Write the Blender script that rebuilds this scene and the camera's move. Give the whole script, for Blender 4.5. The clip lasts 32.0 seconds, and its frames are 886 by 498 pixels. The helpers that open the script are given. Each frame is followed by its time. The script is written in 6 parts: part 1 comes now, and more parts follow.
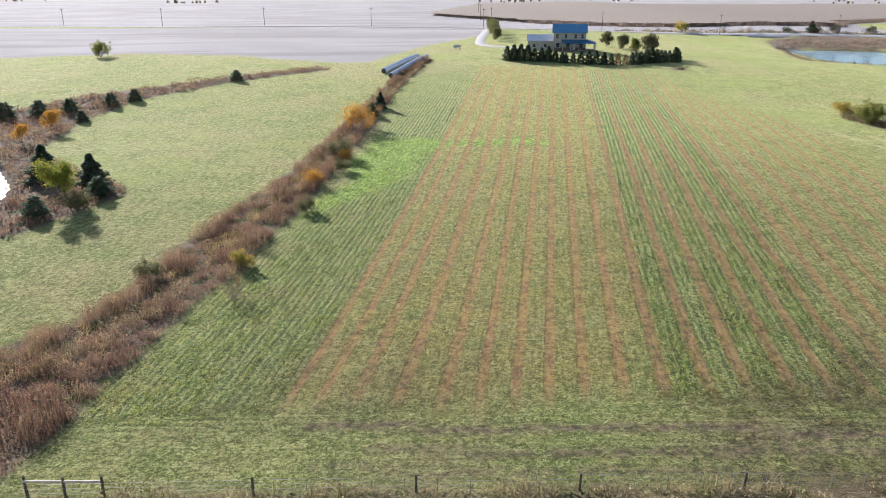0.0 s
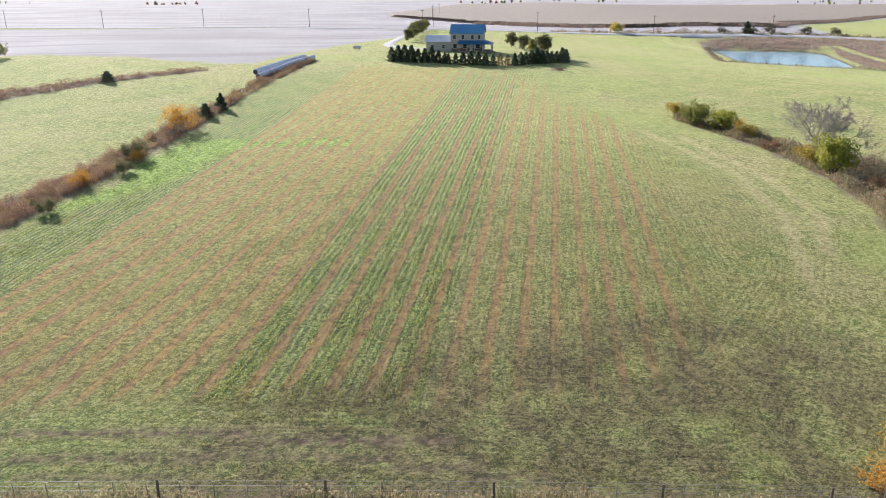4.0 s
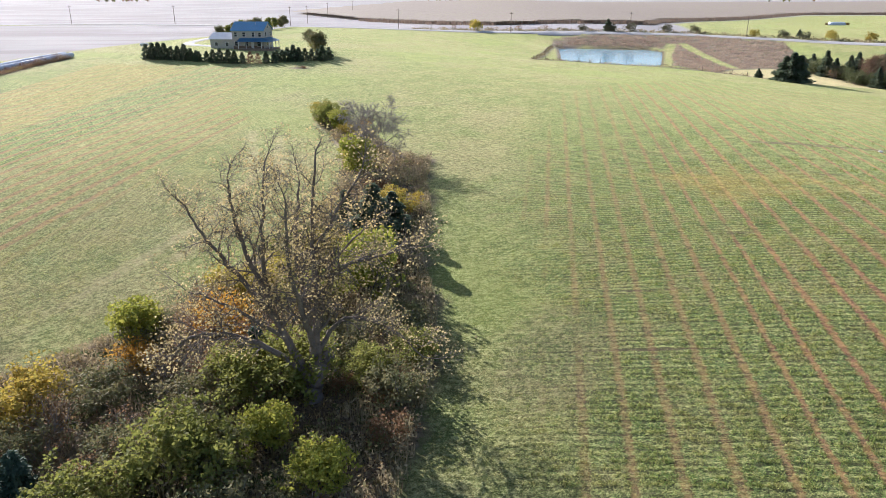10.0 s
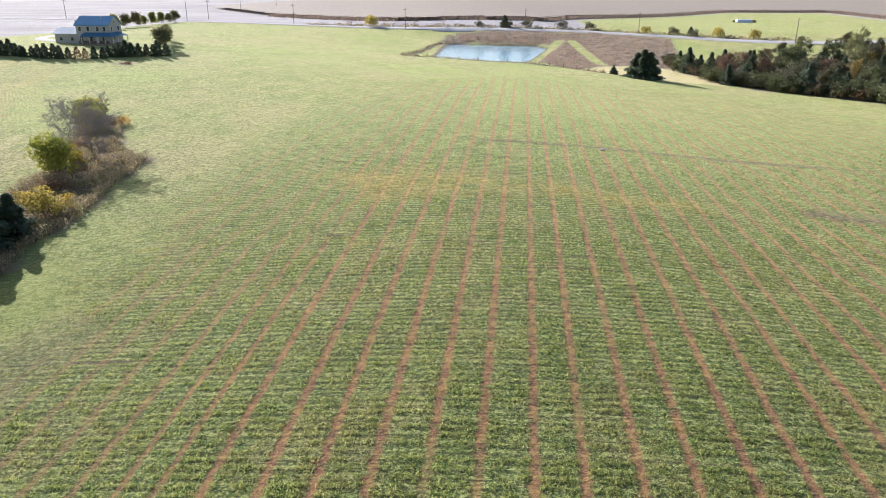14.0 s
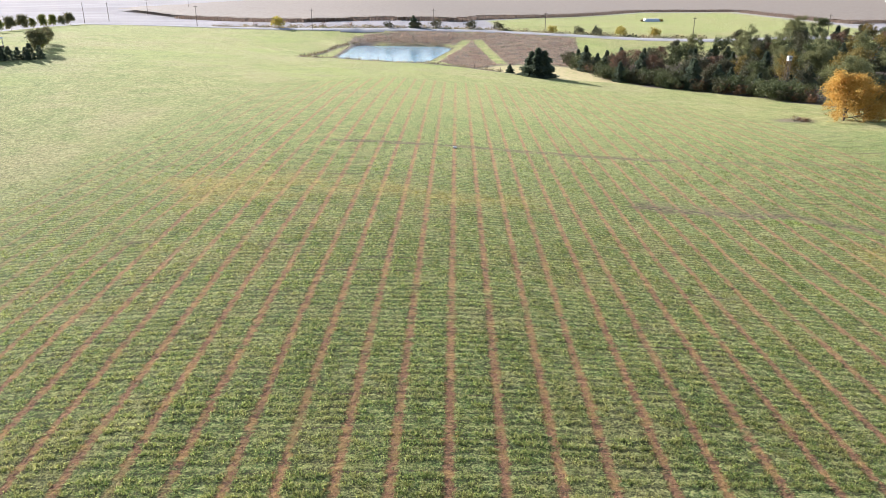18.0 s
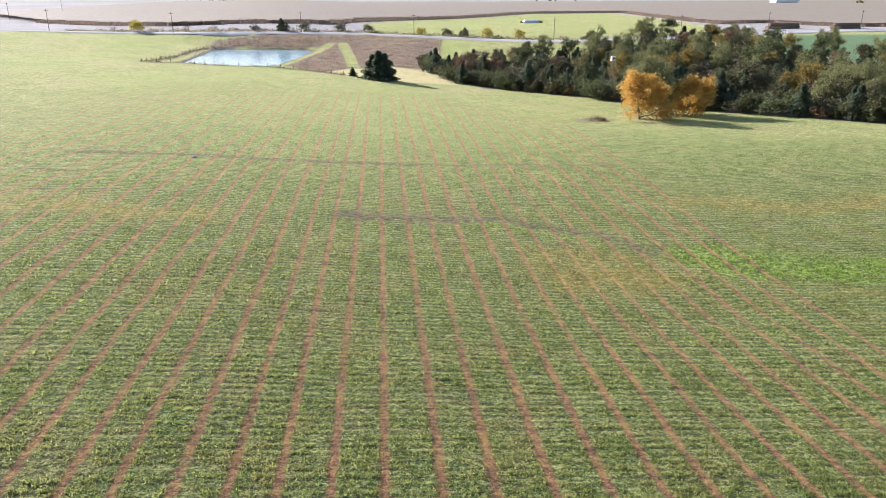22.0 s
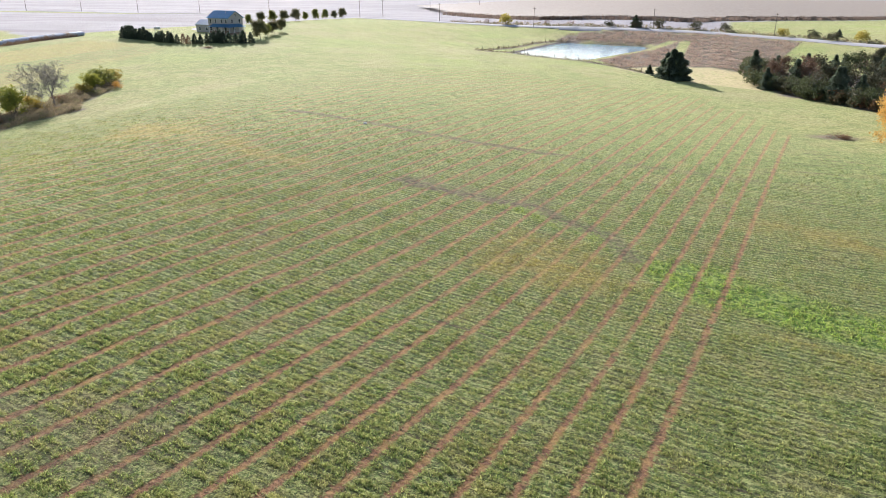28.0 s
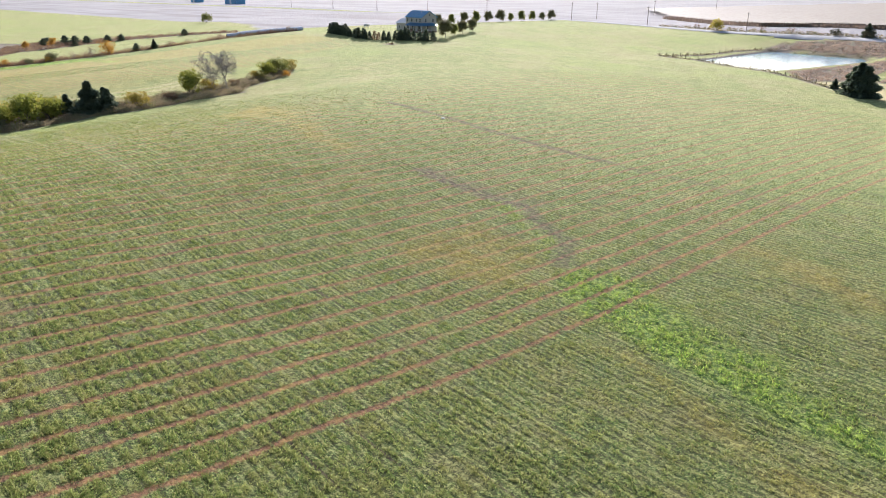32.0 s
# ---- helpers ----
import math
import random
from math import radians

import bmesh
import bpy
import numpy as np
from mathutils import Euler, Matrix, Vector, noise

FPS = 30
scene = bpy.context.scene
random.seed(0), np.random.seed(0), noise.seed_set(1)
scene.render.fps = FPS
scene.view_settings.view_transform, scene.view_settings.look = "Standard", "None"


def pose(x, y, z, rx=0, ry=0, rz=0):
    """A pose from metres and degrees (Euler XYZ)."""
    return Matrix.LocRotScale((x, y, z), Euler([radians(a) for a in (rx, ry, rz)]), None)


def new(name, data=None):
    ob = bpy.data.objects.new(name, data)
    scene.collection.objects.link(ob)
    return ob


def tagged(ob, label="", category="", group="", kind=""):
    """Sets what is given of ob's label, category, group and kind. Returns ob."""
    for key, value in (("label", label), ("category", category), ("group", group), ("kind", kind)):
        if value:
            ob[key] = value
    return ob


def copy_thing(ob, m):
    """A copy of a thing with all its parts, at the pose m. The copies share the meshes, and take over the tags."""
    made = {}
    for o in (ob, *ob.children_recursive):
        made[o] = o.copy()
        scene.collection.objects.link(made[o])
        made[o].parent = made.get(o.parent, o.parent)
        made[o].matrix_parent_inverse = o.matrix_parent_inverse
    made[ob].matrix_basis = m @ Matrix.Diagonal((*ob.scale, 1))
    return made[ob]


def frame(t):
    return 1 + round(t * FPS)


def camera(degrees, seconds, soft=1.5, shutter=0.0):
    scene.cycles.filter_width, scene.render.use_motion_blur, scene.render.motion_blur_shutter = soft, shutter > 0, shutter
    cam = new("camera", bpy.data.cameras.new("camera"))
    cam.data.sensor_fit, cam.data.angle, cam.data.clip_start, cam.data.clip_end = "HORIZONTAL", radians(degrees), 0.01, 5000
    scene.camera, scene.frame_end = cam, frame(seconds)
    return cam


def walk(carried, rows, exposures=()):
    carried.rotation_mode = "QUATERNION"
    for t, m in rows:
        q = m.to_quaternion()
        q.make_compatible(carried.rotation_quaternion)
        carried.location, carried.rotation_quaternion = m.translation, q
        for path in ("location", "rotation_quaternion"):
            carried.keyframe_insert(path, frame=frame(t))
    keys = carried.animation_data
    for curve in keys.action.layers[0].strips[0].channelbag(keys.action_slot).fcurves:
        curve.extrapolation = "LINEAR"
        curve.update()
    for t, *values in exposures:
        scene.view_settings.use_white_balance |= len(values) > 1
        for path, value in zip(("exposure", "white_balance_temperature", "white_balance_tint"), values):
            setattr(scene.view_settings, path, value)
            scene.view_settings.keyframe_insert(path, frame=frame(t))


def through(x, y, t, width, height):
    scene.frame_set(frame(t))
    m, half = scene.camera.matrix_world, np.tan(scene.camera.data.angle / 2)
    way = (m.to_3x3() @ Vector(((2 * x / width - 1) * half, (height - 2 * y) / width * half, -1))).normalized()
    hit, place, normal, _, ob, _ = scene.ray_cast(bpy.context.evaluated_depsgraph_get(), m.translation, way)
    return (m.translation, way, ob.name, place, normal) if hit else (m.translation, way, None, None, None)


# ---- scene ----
cam = camera(63.8, 32.0, 0.8)
METRES, EYE, TILT, LEAN, TURN = 280.0, 30.0, -20.0, 0.1, 0.0
ROWS = [
    (0.0, 0.0, 0.0, 0.0, 0.0, 0.0, -0.0),
    (0.5, 0.0112, 0.0003, -0.0003, 0.08, 0.05, 0.01),
    (1.0, 0.0244, 0.0006, -0.0004, 0.12, 0.08, 0.03),
    (1.5, 0.0394, 0.0009, -0.0004, 0.14, 0.11, 0.02),
    (2.0, 0.0561, 0.0013, -0.0003, 0.18, 0.1, 0.05),
    (2.5, 0.0741, 0.0017, -0.0003, 0.2, 0.12, 0.04),
    (4.5, 0.1559, 0.0041, 0.0006, 0.19, 0.09, 0.01),
    (5.0, 0.178, 0.0048, 0.0008, 0.21, 0.09, 0.02),
    (5.5, 0.2004, 0.0055, 0.0011, 0.2, 0.08, 0.01),
    (6.0, 0.2228, 0.0061, 0.0015, 0.18, 0.06, -0.01),
    (6.5, 0.2454, 0.0068, 0.0018, 0.15, 0.04, -0.02),
    (7.0, 0.268, 0.0076, 0.0022, 0.13, 0.01, -0.04),
    (7.5, 0.2907, 0.0084, 0.0025, 0.12, -0.01, -0.02),
    (8.0, 0.3136, 0.0091, 0.0029, 0.11, -0.05, -0.03),
    (8.5, 0.3366, 0.0099, 0.0031, 0.1, -0.06, 0.01),
    (9.0, 0.3597, 0.0108, 0.0031, 0.1, -0.07, 0.05),
    (9.5, 0.3831, 0.012, 0.0033, 0.06, -0.1, 0.02),
    (10.0, 0.4068, 0.0132, 0.0036, 0.04, -0.12, 0.01),
    (10.5, 0.4303, 0.0146, 0.0038, -0.01, -0.14, -0.0),
    (11.0, 0.4538, 0.0157, 0.0039, -0.05, -0.16, -0.03),
    (11.5, 0.477, 0.0167, 0.0043, -0.1, -0.21, -0.04),
    (12.0, 0.4988, 0.0174, 0.005, -0.16, -0.26, -0.07),
    (12.5, 0.5172, 0.0185, 0.0053, -0.24, -0.29, -0.1),
    (13.0, 0.5324, 0.0197, 0.0056, -0.3, -0.33, -0.14),
    (13.5, 0.5448, 0.0209, 0.0056, -0.82, -0.36, -0.01),
    (14.0, 0.5546, 0.0221, 0.0057, -2.1, -0.4, 0.43),
    (14.5, 0.5622, 0.0231, 0.0056, -3.47, -0.41, 0.88),
    (15.0, 0.5683, 0.0241, 0.0055, -4.98, -0.44, 1.4),
    (15.5, 0.5732, 0.025, 0.0052, -6.25, -0.48, 1.86),
    (17.5, 0.5947, 0.0263, 0.0046, -6.83, -0.41, 2.26),
    (18.0, 0.6042, 0.0258, 0.0044, -6.81, -0.38, 2.28),
    (18.5, 0.6151, 0.0251, 0.0043, -6.81, -0.38, 2.33),
    (19.0, 0.6259, 0.0243, 0.0043, -6.82, -0.37, 2.35),
    (19.5, 0.6375, 0.0236, 0.0041, -6.8, -0.36, 2.37),
    (20.0, 0.6501, 0.0225, 0.004, -6.79, -0.34, 2.42),
    (20.5, 0.6636, 0.0213, 0.0037, -6.79, -0.33, 2.43),
    (21.0, 0.6777, 0.0201, 0.0033, -6.8, -0.32, 2.43),
    (21.5, 0.692, 0.0188, 0.0028, -6.85, -0.31, 2.41),
    (22.0, 0.707, 0.0177, 0.0022, -12.36, -0.56, 4.35),
    (22.5, 0.7196, 0.0169, 0.0016, -14.76, -0.73, 4.96),
    (23.0, 0.7332, 0.0152, 0.0009, -14.8, -0.73, 4.95),
    (23.5, 0.7464, 0.0133, 0.0003, -14.49, -0.7, 4.79),
    (24.0, 0.7604, 0.0109, -0.0006, -13.78, -0.66, 4.6),
    (24.5, 0.7738, 0.0085, -0.0014, -13.15, -0.61, 4.34),
    (26.5, 0.8292, -0.0023, -0.0052, -0.34, -0.19, -0.05),
    (27.0, 0.8439, -0.0042, -0.0059, 6.63, -0.4, -2.52),
    (27.5, 0.8589, -0.0056, -0.0061, 13.13, -0.87, -4.78),
    (28.0, 0.8741, -0.0061, -0.0061, 18.96, -1.47, -6.79),
    (28.5, 0.8893, -0.0053, -0.0056, 24.27, -2.2, -8.55),
    (29.0, 0.9044, -0.0034, -0.0046, 29.33, -3.03, -10.22),
    (29.5, 0.9192, -0.0004, -0.0032, 34.44, -4.0, -11.8),
    (30.0, 0.9346, 0.0043, -0.0011, 38.2, -4.79, -12.84),
    (30.5, 0.9479, 0.0095, 0.0011, 38.22, -4.77, -12.93),
    (31.0, 0.9617, 0.0161, 0.0036, 38.24, -4.75, -12.99),
    (31.5, 0.9751, 0.0235, 0.0064, 38.24, -4.72, -13.04),
    (32.0, 0.9877, 0.0312, 0.0094, 38.17, -4.71, -13.09),
]
walk(cam, [(t, pose(0, 0, EYE, TILT, LEAN, TURN) @ pose(METRES * x, METRES * y, METRES * z, 90 + pitch, roll, yaw)) for t, x, y, z, yaw, pitch, roll in ROWS], [(0.0, 0.95, 6000, 15), (7.0, 1.1, 6000, 15), (14.0, 1.08, 6000, 15), (22.0, 1.12, 6000, 15), (28.0, 1.0, 6000, 15), (32.0, 0.98, 6000, 15)])

# ---- sky, sun ----
SUN_LEFT, SUN_UP = 36.0, 22.0          # degrees left of +y, degrees above the horizon
world = bpy.data.worlds.new("sky")
scene.world = world
world.use_nodes = True
_n = world.node_tree.nodes
_sky = _n.new("ShaderNodeTexSky")
_sky.sky_type = 'NISHITA'
_sky.sun_disc = False
_sky.sun_elevation = radians(SUN_UP)
_sky.sun_rotation = radians(-SUN_LEFT)
_sky.air_density, _sky.dust_density, _sky.altitude = 1.0, 2.0, 250
_n["Background"].inputs["Strength"].default_value = 0.085
world.node_tree.links.new(_sky.outputs[0], _n["Background"].inputs["Color"])
sun = new("sun", bpy.data.lights.new("sun", 'SUN'))
sun.data.energy, sun.data.angle, sun.data.color = 5.0, radians(0.55), (1.0, 0.955, 0.90)
_s = Vector((-math.sin(radians(SUN_LEFT)) * math.cos(radians(SUN_UP)), math.cos(radians(SUN_LEFT)) * math.cos(radians(SUN_UP)), math.sin(radians(SUN_UP))))
sun.matrix_world = Matrix.Translation(_s * 300) @ _s.to_track_quat("Z", "Y").to_matrix().to_4x4()


# ---- node helpers ----
class Mat:
    """A small builder for node materials."""
    def __init__(self, name, rough=0.9, spec=0.3, metal=0.0):
        self.m = bpy.data.materials.new(name)
        self.m.use_nodes = True
        self.t = self.m.node_tree
        self.b = self.t.nodes["Principled BSDF"]
        self.b.inputs["Roughness"].default_value = rough
        self.b.inputs["Specular IOR Level"].default_value = spec
        self.b.inputs["Metallic"].default_value = metal

    def node(self, kind, **inputs):
        n = self.t.nodes.new("ShaderNode" + kind)
        for k, v in inputs.items():
            self.put(n.inputs[k.replace("_", " ")], v)
        return n

    def put(self, socket, v):
        if isinstance(v, bpy.types.NodeSocket):
            self.t.links.new(v, socket)
        else:
            socket.default_value = v

    def pos(self):
        return self.node("NewGeometry").outputs["Position"]

    def noise(self, scale, detail=4.0, rough=0.55, vec=None, dist=0.0):
        n = self.node("TexNoise", Scale=scale, Detail=detail, Roughness=rough, Distortion=dist)
        self.put(n.inputs["Vector"], vec or self.pos())
        return n.outputs["Fac"]

    def ramp(self, fac, lo, hi):
        n = self.node("MapRange", Value=fac)
        n.inputs["From Min"].default_value, n.inputs["From Max"].default_value = lo, hi
        n.interpolation_type = 'SMOOTHSTEP'
        return n.outputs["Result"]

    def math(self, op, a, b=0.0):
        n = self.t.nodes.new("ShaderNodeMath")
        n.operation = op
        self.put(n.inputs[0], a)
        self.put(n.inputs[1], b)
        return n.outputs[0]

    def mix(self, fac, a, b):
        n = self.t.nodes.new("ShaderNodeMix")
        n.data_type = 'RGBA'
        self.put(n.inputs["Factor"], fac)
        for s, v in ((n.inputs[6], a), (n.inputs[7], b)):
            self.put(s, (*v, 1) if isinstance(v, tuple) and len(v) == 3 else v)
        return n.outputs[2]

    def attr(self, name, out="Fac"):
        n = self.t.nodes.new("ShaderNodeAttribute")
        n.attribute_name = name
        return n.outputs[out]

    def colour(self, c):
        self.put(self.b.inputs["Base Color"], (*c, 1) if isinstance(c, tuple) else c)
        return self

    def bump(self, h, strength, dist):
        n = self.node("Bump", Strength=strength, Distance=dist, Height=h)
        self.t.links.new(n.outputs[0], self.b.inputs["Normal"])
        return self


def plain(name, c, rough=0.7, spec=0.3, metal=0.0, vary=0.25, scale=2.0, grain=25.0, bump=0.15):
    """Paint, wood, metal and the like: one colour, worn and stained at two scales."""
    k = Mat(name, rough, spec, metal)
    d = tuple(v * (1 - vary) for v in c)
    e = tuple(min(v * (1 + vary * 0.5), 1) for v in c)
    k.colour(k.mix(k.ramp(k.noise(scale), 0.35, 0.65), k.mix(k.ramp(k.noise(grain), 0.3, 0.7), d, c), k.mix(k.ramp(k.noise(grain * 0.7), 0.3, 0.7), c, e)))
    if bump:
        k.bump(k.noise(grain), bump, 0.02)
    return k.m


def leafy(name, a, b, c, through=0.4):
    """Leaves: light passes through; each leaf and each plant differs."""
    k = Mat(name, 0.75, 0.2)
    g = k.node("NewGeometry").outputs["Random Per Island"]
    o = k.node("ObjectInfo").outputs["Random"]
    col = k.mix(k.ramp(g, 0.1, 0.9), k.mix(o, a, b), c)
    col = k.mix(k.ramp(k.noise(0.35, 2), 0.35, 0.7), col, k.mix(g, b, a))
    k.colour(col)
    tr = k.node("BsdfTranslucent")
    k.put(tr.inputs["Color"], col)
    mx = k.node("MixShader", Fac=through)
    k.t.links.new(k.b.outputs[0], mx.inputs[1])
    k.t.links.new(tr.outputs[0], mx.inputs[2])
    k.t.links.new(mx.outputs[0], k.t.nodes["Material Output"].inputs["Surface"])
    return k.m


def weedy(name, a, b, c, d, through=0.35):
    """Dead weeds and dry grass: patches of several browns."""
    k = Mat(name, 0.9, 0.1)
    g = k.node("NewGeometry").outputs["Random Per Island"]
    col = k.mix(k.ramp(k.noise(0.16, 3), 0.36, 0.62), a, b)
    col = k.mix(k.ramp(k.noise(0.45, 3), 0.5, 0.68), col, c)
    col = k.mix(k.ramp(g, 0.55, 1.0), col, d)
    k.colour(col)
    tr = k.node("BsdfTranslucent")
    k.put(tr.inputs["Color"], col)
    mx = k.node("MixShader", Fac=through)
    k.t.links.new(k.b.outputs[0], mx.inputs[1])
    k.t.links.new(tr.outputs[0], mx.inputs[2])
    k.t.links.new(mx.outputs[0], k.t.nodes["Material Output"].inputs["Surface"])
    return k.m


# ---- the lie of the land: a smooth surface over knots 55 m apart ----
KNOTS = np.array((
    (-5.2, -4, -1, 2, -1, -3.1, 3.3, 5.8, 2.2, -1.5, -3.1),
    (-1.1, -2.4, -3.1, -1.7, -0.5, -2.7, 8, -0.9, -2.8, 0.2, -0.5),
    (0.8, -1.4, 0.2, -0.1, 5.6, -1.1, 8, -0.6, 1.5, 3.4, -0.4),
    (1.1, 0.1, 0.9, 4.4, 5, 2.7, 7.5, 0.5, -1.2, -0.5, -3.4),
    (3.6, 5.8, 6.6, 9.8, 7.3, 7.6, 4.9, -0, -3.2, -3.9, -5.5),
    (6.7, 9.8, 9.4, 9.6, 10.3, 6.6, 2.4, 0.7, -5.9, -3.3, -0),
    (8.7, 9.5, 9.2, 9.2, 11.5, 6, -1.7, -0.1, -0.2, 3.7, 7.2),
    (9, 9.5, 9.5, 9.8, 10.3, 7.4, 4.4, 4.6, 4.8, 6.4, 6.8),
    (8.8, 10, 10.2, 9.5, 8.2, 7.9, 10.6, 11, 8.6, 6, 5.3)))
KX, KY, KD = -165.0, 0.0, 55.0


def land(x, y):
    x, y = np.asarray(x, float), np.asarray(y, float)
    ny, nx = KNOTS.shape
    gx, gy = np.clip((x - KX) / KD, 0, nx - 1.001), np.clip((y - KY) / KD, 0, ny - 1.001)
    i, j = gx.astype(int), gy.astype(int)
    u, v = gx - i, gy - j

    def w(s):
        return ((1 - s) ** 3 / 6, (3 * s ** 3 - 6 * s * s + 4) / 6, (-3 * s ** 3 + 3 * s * s + 3 * s + 1) / 6, s ** 3 / 6)
    z = 0
    for k, a in enumerate(w(u)):
        for l, b in enumerate(w(v)):
            z = z + KNOTS[np.clip(j + l - 1, 0, ny - 1), np.clip(i + k - 1, 0, nx - 1)] * a * b
    return z


def sstep(a, b, v):
    s = np.clip((v - a) / (b - a), 0, 1)
    return s * s * (3 - 2 * s)


def inside(poly, x, y):
    """Signed distance to a polygon, positive inside."""
    x, y = np.asarray(x, float), np.asarray(y, float)
    d = np.full(np.broadcast(x, y).shape, 1e9)
    ins = np.zeros(d.shape, bool)
    for (ax, ay), (bx, by) in zip(poly, poly[1:] + poly[:1]):
        ex, ey = bx - ax, by - ay
        s = np.clip(((x - ax) * ex + (y - ay) * ey) / (ex * ex + ey * ey), 0, 1)
        d = np.minimum(d, np.hypot(x - ax - s * ex, y - ay - s * ey))
        if ay != by:
            ins ^= ((ay > y) != (by > y)) & (x < ex * (y - ay) / (by - ay) + ax)
    return np.where(ins, d, -d)


def near(line, x, y):
    """Distance to a polyline."""
    x, y = np.asarray(x, float), np.asarray(y, float)
    d = np.full(np.broadcast(x, y).shape, 1e9)
    for (ax, ay), (bx, by) in zip(line, line[1:]):
        ex, ey = bx - ax, by - ay
        s = np.clip(((x - ax) * ex + (y - ay) * ey) / (ex * ex + ey * ey), 0, 1)
        d = np.minimum(d, np.hypot(x - ax - s * ex, y - ay - s * ey))
    return d


def wob(x, y, size, seed=0.0):
    """A cheap smooth waviness between -1 and 1."""
    a, b = x / size + seed, y / size - seed * 1.7
    return (np.sin(a * 1.9 + 1.3 * np.sin(b * 1.1 + seed)) + np.sin(b * 2.3 + 1.7 * np.sin(a * 0.9 - seed)) + np.sin((a + b) * 3.1 + seed * 5) * 0.5) / 2.5


# plan, in metres
POND = [(163, 308), (171, 371), (176, 375), (214, 362), (217, 350), (199, 290), (194, 288)]
POND_Z = 0.9
POOL = [(-68, 104), (-72, 115), (-80, 126), (-120, 140), (-140, 110), (-90, 98)]
POOL_Z = -0.75
HEDGE = [(-30, 40), (-29.3, 44), (-28, 56), (-26.7, 67), (-23.7, 78), (-21.2, 100), (-18.6, 117.5), (-14.9, 151), (-12.2, 184), (-3.5, 236), (-7, 237), (-14.1, 203), (-18.6, 176), (-22, 150), (-26.4, 118), (-30, 106), (-33.5, 88), (-35.3, 75), (-37, 65), (-43, 60), (-52, 50), (-52, 36)]
SWALE = [(-59, 90), (-55, 96), (-50, 108), (-52, 113), (-58, 118), (-70, 128), (-80.7, 140.5), (-83.7, 166), (-79.6, 188), (-59.6, 208), (-33.5, 222), (-39, 227), (-64, 215), (-90, 199), (-104, 184), (-120, 160), (-180, 130), (-180, 80), (-75, 84)]
THICKET = [(64, 33), (66, 40), (71, 45), (74, 49), (78, 57), (84, 64), (89.6, 75), (93.7, 85), (97, 97), (98, 111), (95.5, 131), (86, 154), (88, 159), (97, 150), (104, 131), (112, 122), (111.5, 110), (112.5, 94), (111, 84), (113, 70), (113.5, 60), (112, 45), (110, 33)]
RUSHES = [(203, 288), (210, 275), (222, 263), (236, 262), (262, 285), (270, 322), (283, 372), (250, 392), (195, 399), (176, 396), (178, 380), (216, 368), (221, 350)]
BANKS = ([(150, 299), (158, 330), (168, 372), (176, 381)], [(150, 299), (165, 303), (180, 293), (196, 285), (210, 275), (222, 263)], [(163, 306), (167, 340), (172, 374), (190, 372), (215, 365)])
TRACKS = ([(200, 290), (209, 320), (226, 368)], [(232, 368), (231, 330), (229, 295)])
DRYGRASS = [(212, 268), (224, 256), (240, 248), (262, 246), (268, 262), (262, 288), (245, 300), (225, 288)]
ROAD = [(-900, 480), (-240, 462), (-107, 446), (-42, 434), (24, 428), (90, 411), (131, 405), (186, 405), (245, 397), (284, 380), (313, 356), (345, 338), (418, 329), (446, 344), (505, 352), (640, 355), (900, 350)]
DRIVE = [(27, 427), (22, 380), (17, 330), (14, 290), (17, 280), (24, 276), (31, 274)]
WOOD = [(257, 300), (259, 252), (285, 216), (301, 172), (322, 140), (348, 118), (430, 96), (520, 150), (470, 230), (425, 285), (398, 312), (345, 318), (300, 298)]
CORN = [(56, 512), (122, 457), (143, 443), (189, 446), (236, 436), (246, 462), (286, 518), (442, 690), (540, 690), (500, 505), (498, 460), (540, 470), (545, 400), (600, 372), (900, 378), (2400, 900), (2400, 1250), (60, 1250), (-20, 640)]
GREENFIELD = [(412, 318), (456, 336), (552, 334), (900, 330), (900, 60), (480, 120)]


def ground_z(x, y):
    x, y = np.asarray(x, float), np.asarray(y, float)
    z = land(x, y)
    for poly, level in ((POND, POND_Z), (POOL, POOL_Z)):
        d = inside(poly, x, y)
        z = z + (np.maximum(z, level + 0.2) - z) * sstep(-14, -5, d)
        z = np.where(d > -30, np.minimum(z, level + 0.35 + 0.16 * np.maximum(-d, 0)), z)
        z = z + (level - 0.9 - z) * sstep(-0.8, 2.5, d)
    return z


def gz(x, y):
    return float(ground_z(x, y))


# ---- meshes ----
def mesh_of(name, co, faces, mats=(), smooth=False, index=None):
    me = bpy.data.meshes.new(name)
    if isinstance(faces, np.ndarray):
        co = np.asarray(co, np.float32)
        n, k = faces.shape
        me.vertices.add(len(co))
        me.vertices.foreach_set("co", co.ravel())
        me.loops.add(n * k)
        me.loops.foreach_set("vertex_index", faces.astype(np.int32).ravel())
        me.polygons.add(n)
        me.polygons.foreach_set("loop_start", np.arange(0, n * k, k, dtype=np.int32))
    else:
        me.from_pydata([tuple(c) for c in co], [], faces)
    for m in mats:
        me.materials.append(m)
    if smooth:
        me.polygons.foreach_set("use_smooth", np.ones(len(me.polygons), bool))
    me.update(calc_edges=True)
    me.validate()
    return me


def piece(name, me, parent=None, m=None, label=""):
    ob = new(name, me)
    if m is not None:
        ob.matrix_basis = m
    if parent is not None:
        ob.parent = parent
    return tagged(ob, label) if label else ob


def part(name, bm, material, parent, label=""):
    me = bpy.data.meshes.new(name)
    bm.to_mesh(me)
    bm.free()
    me.materials.append(material)
    return piece(name, me, parent, None, label)


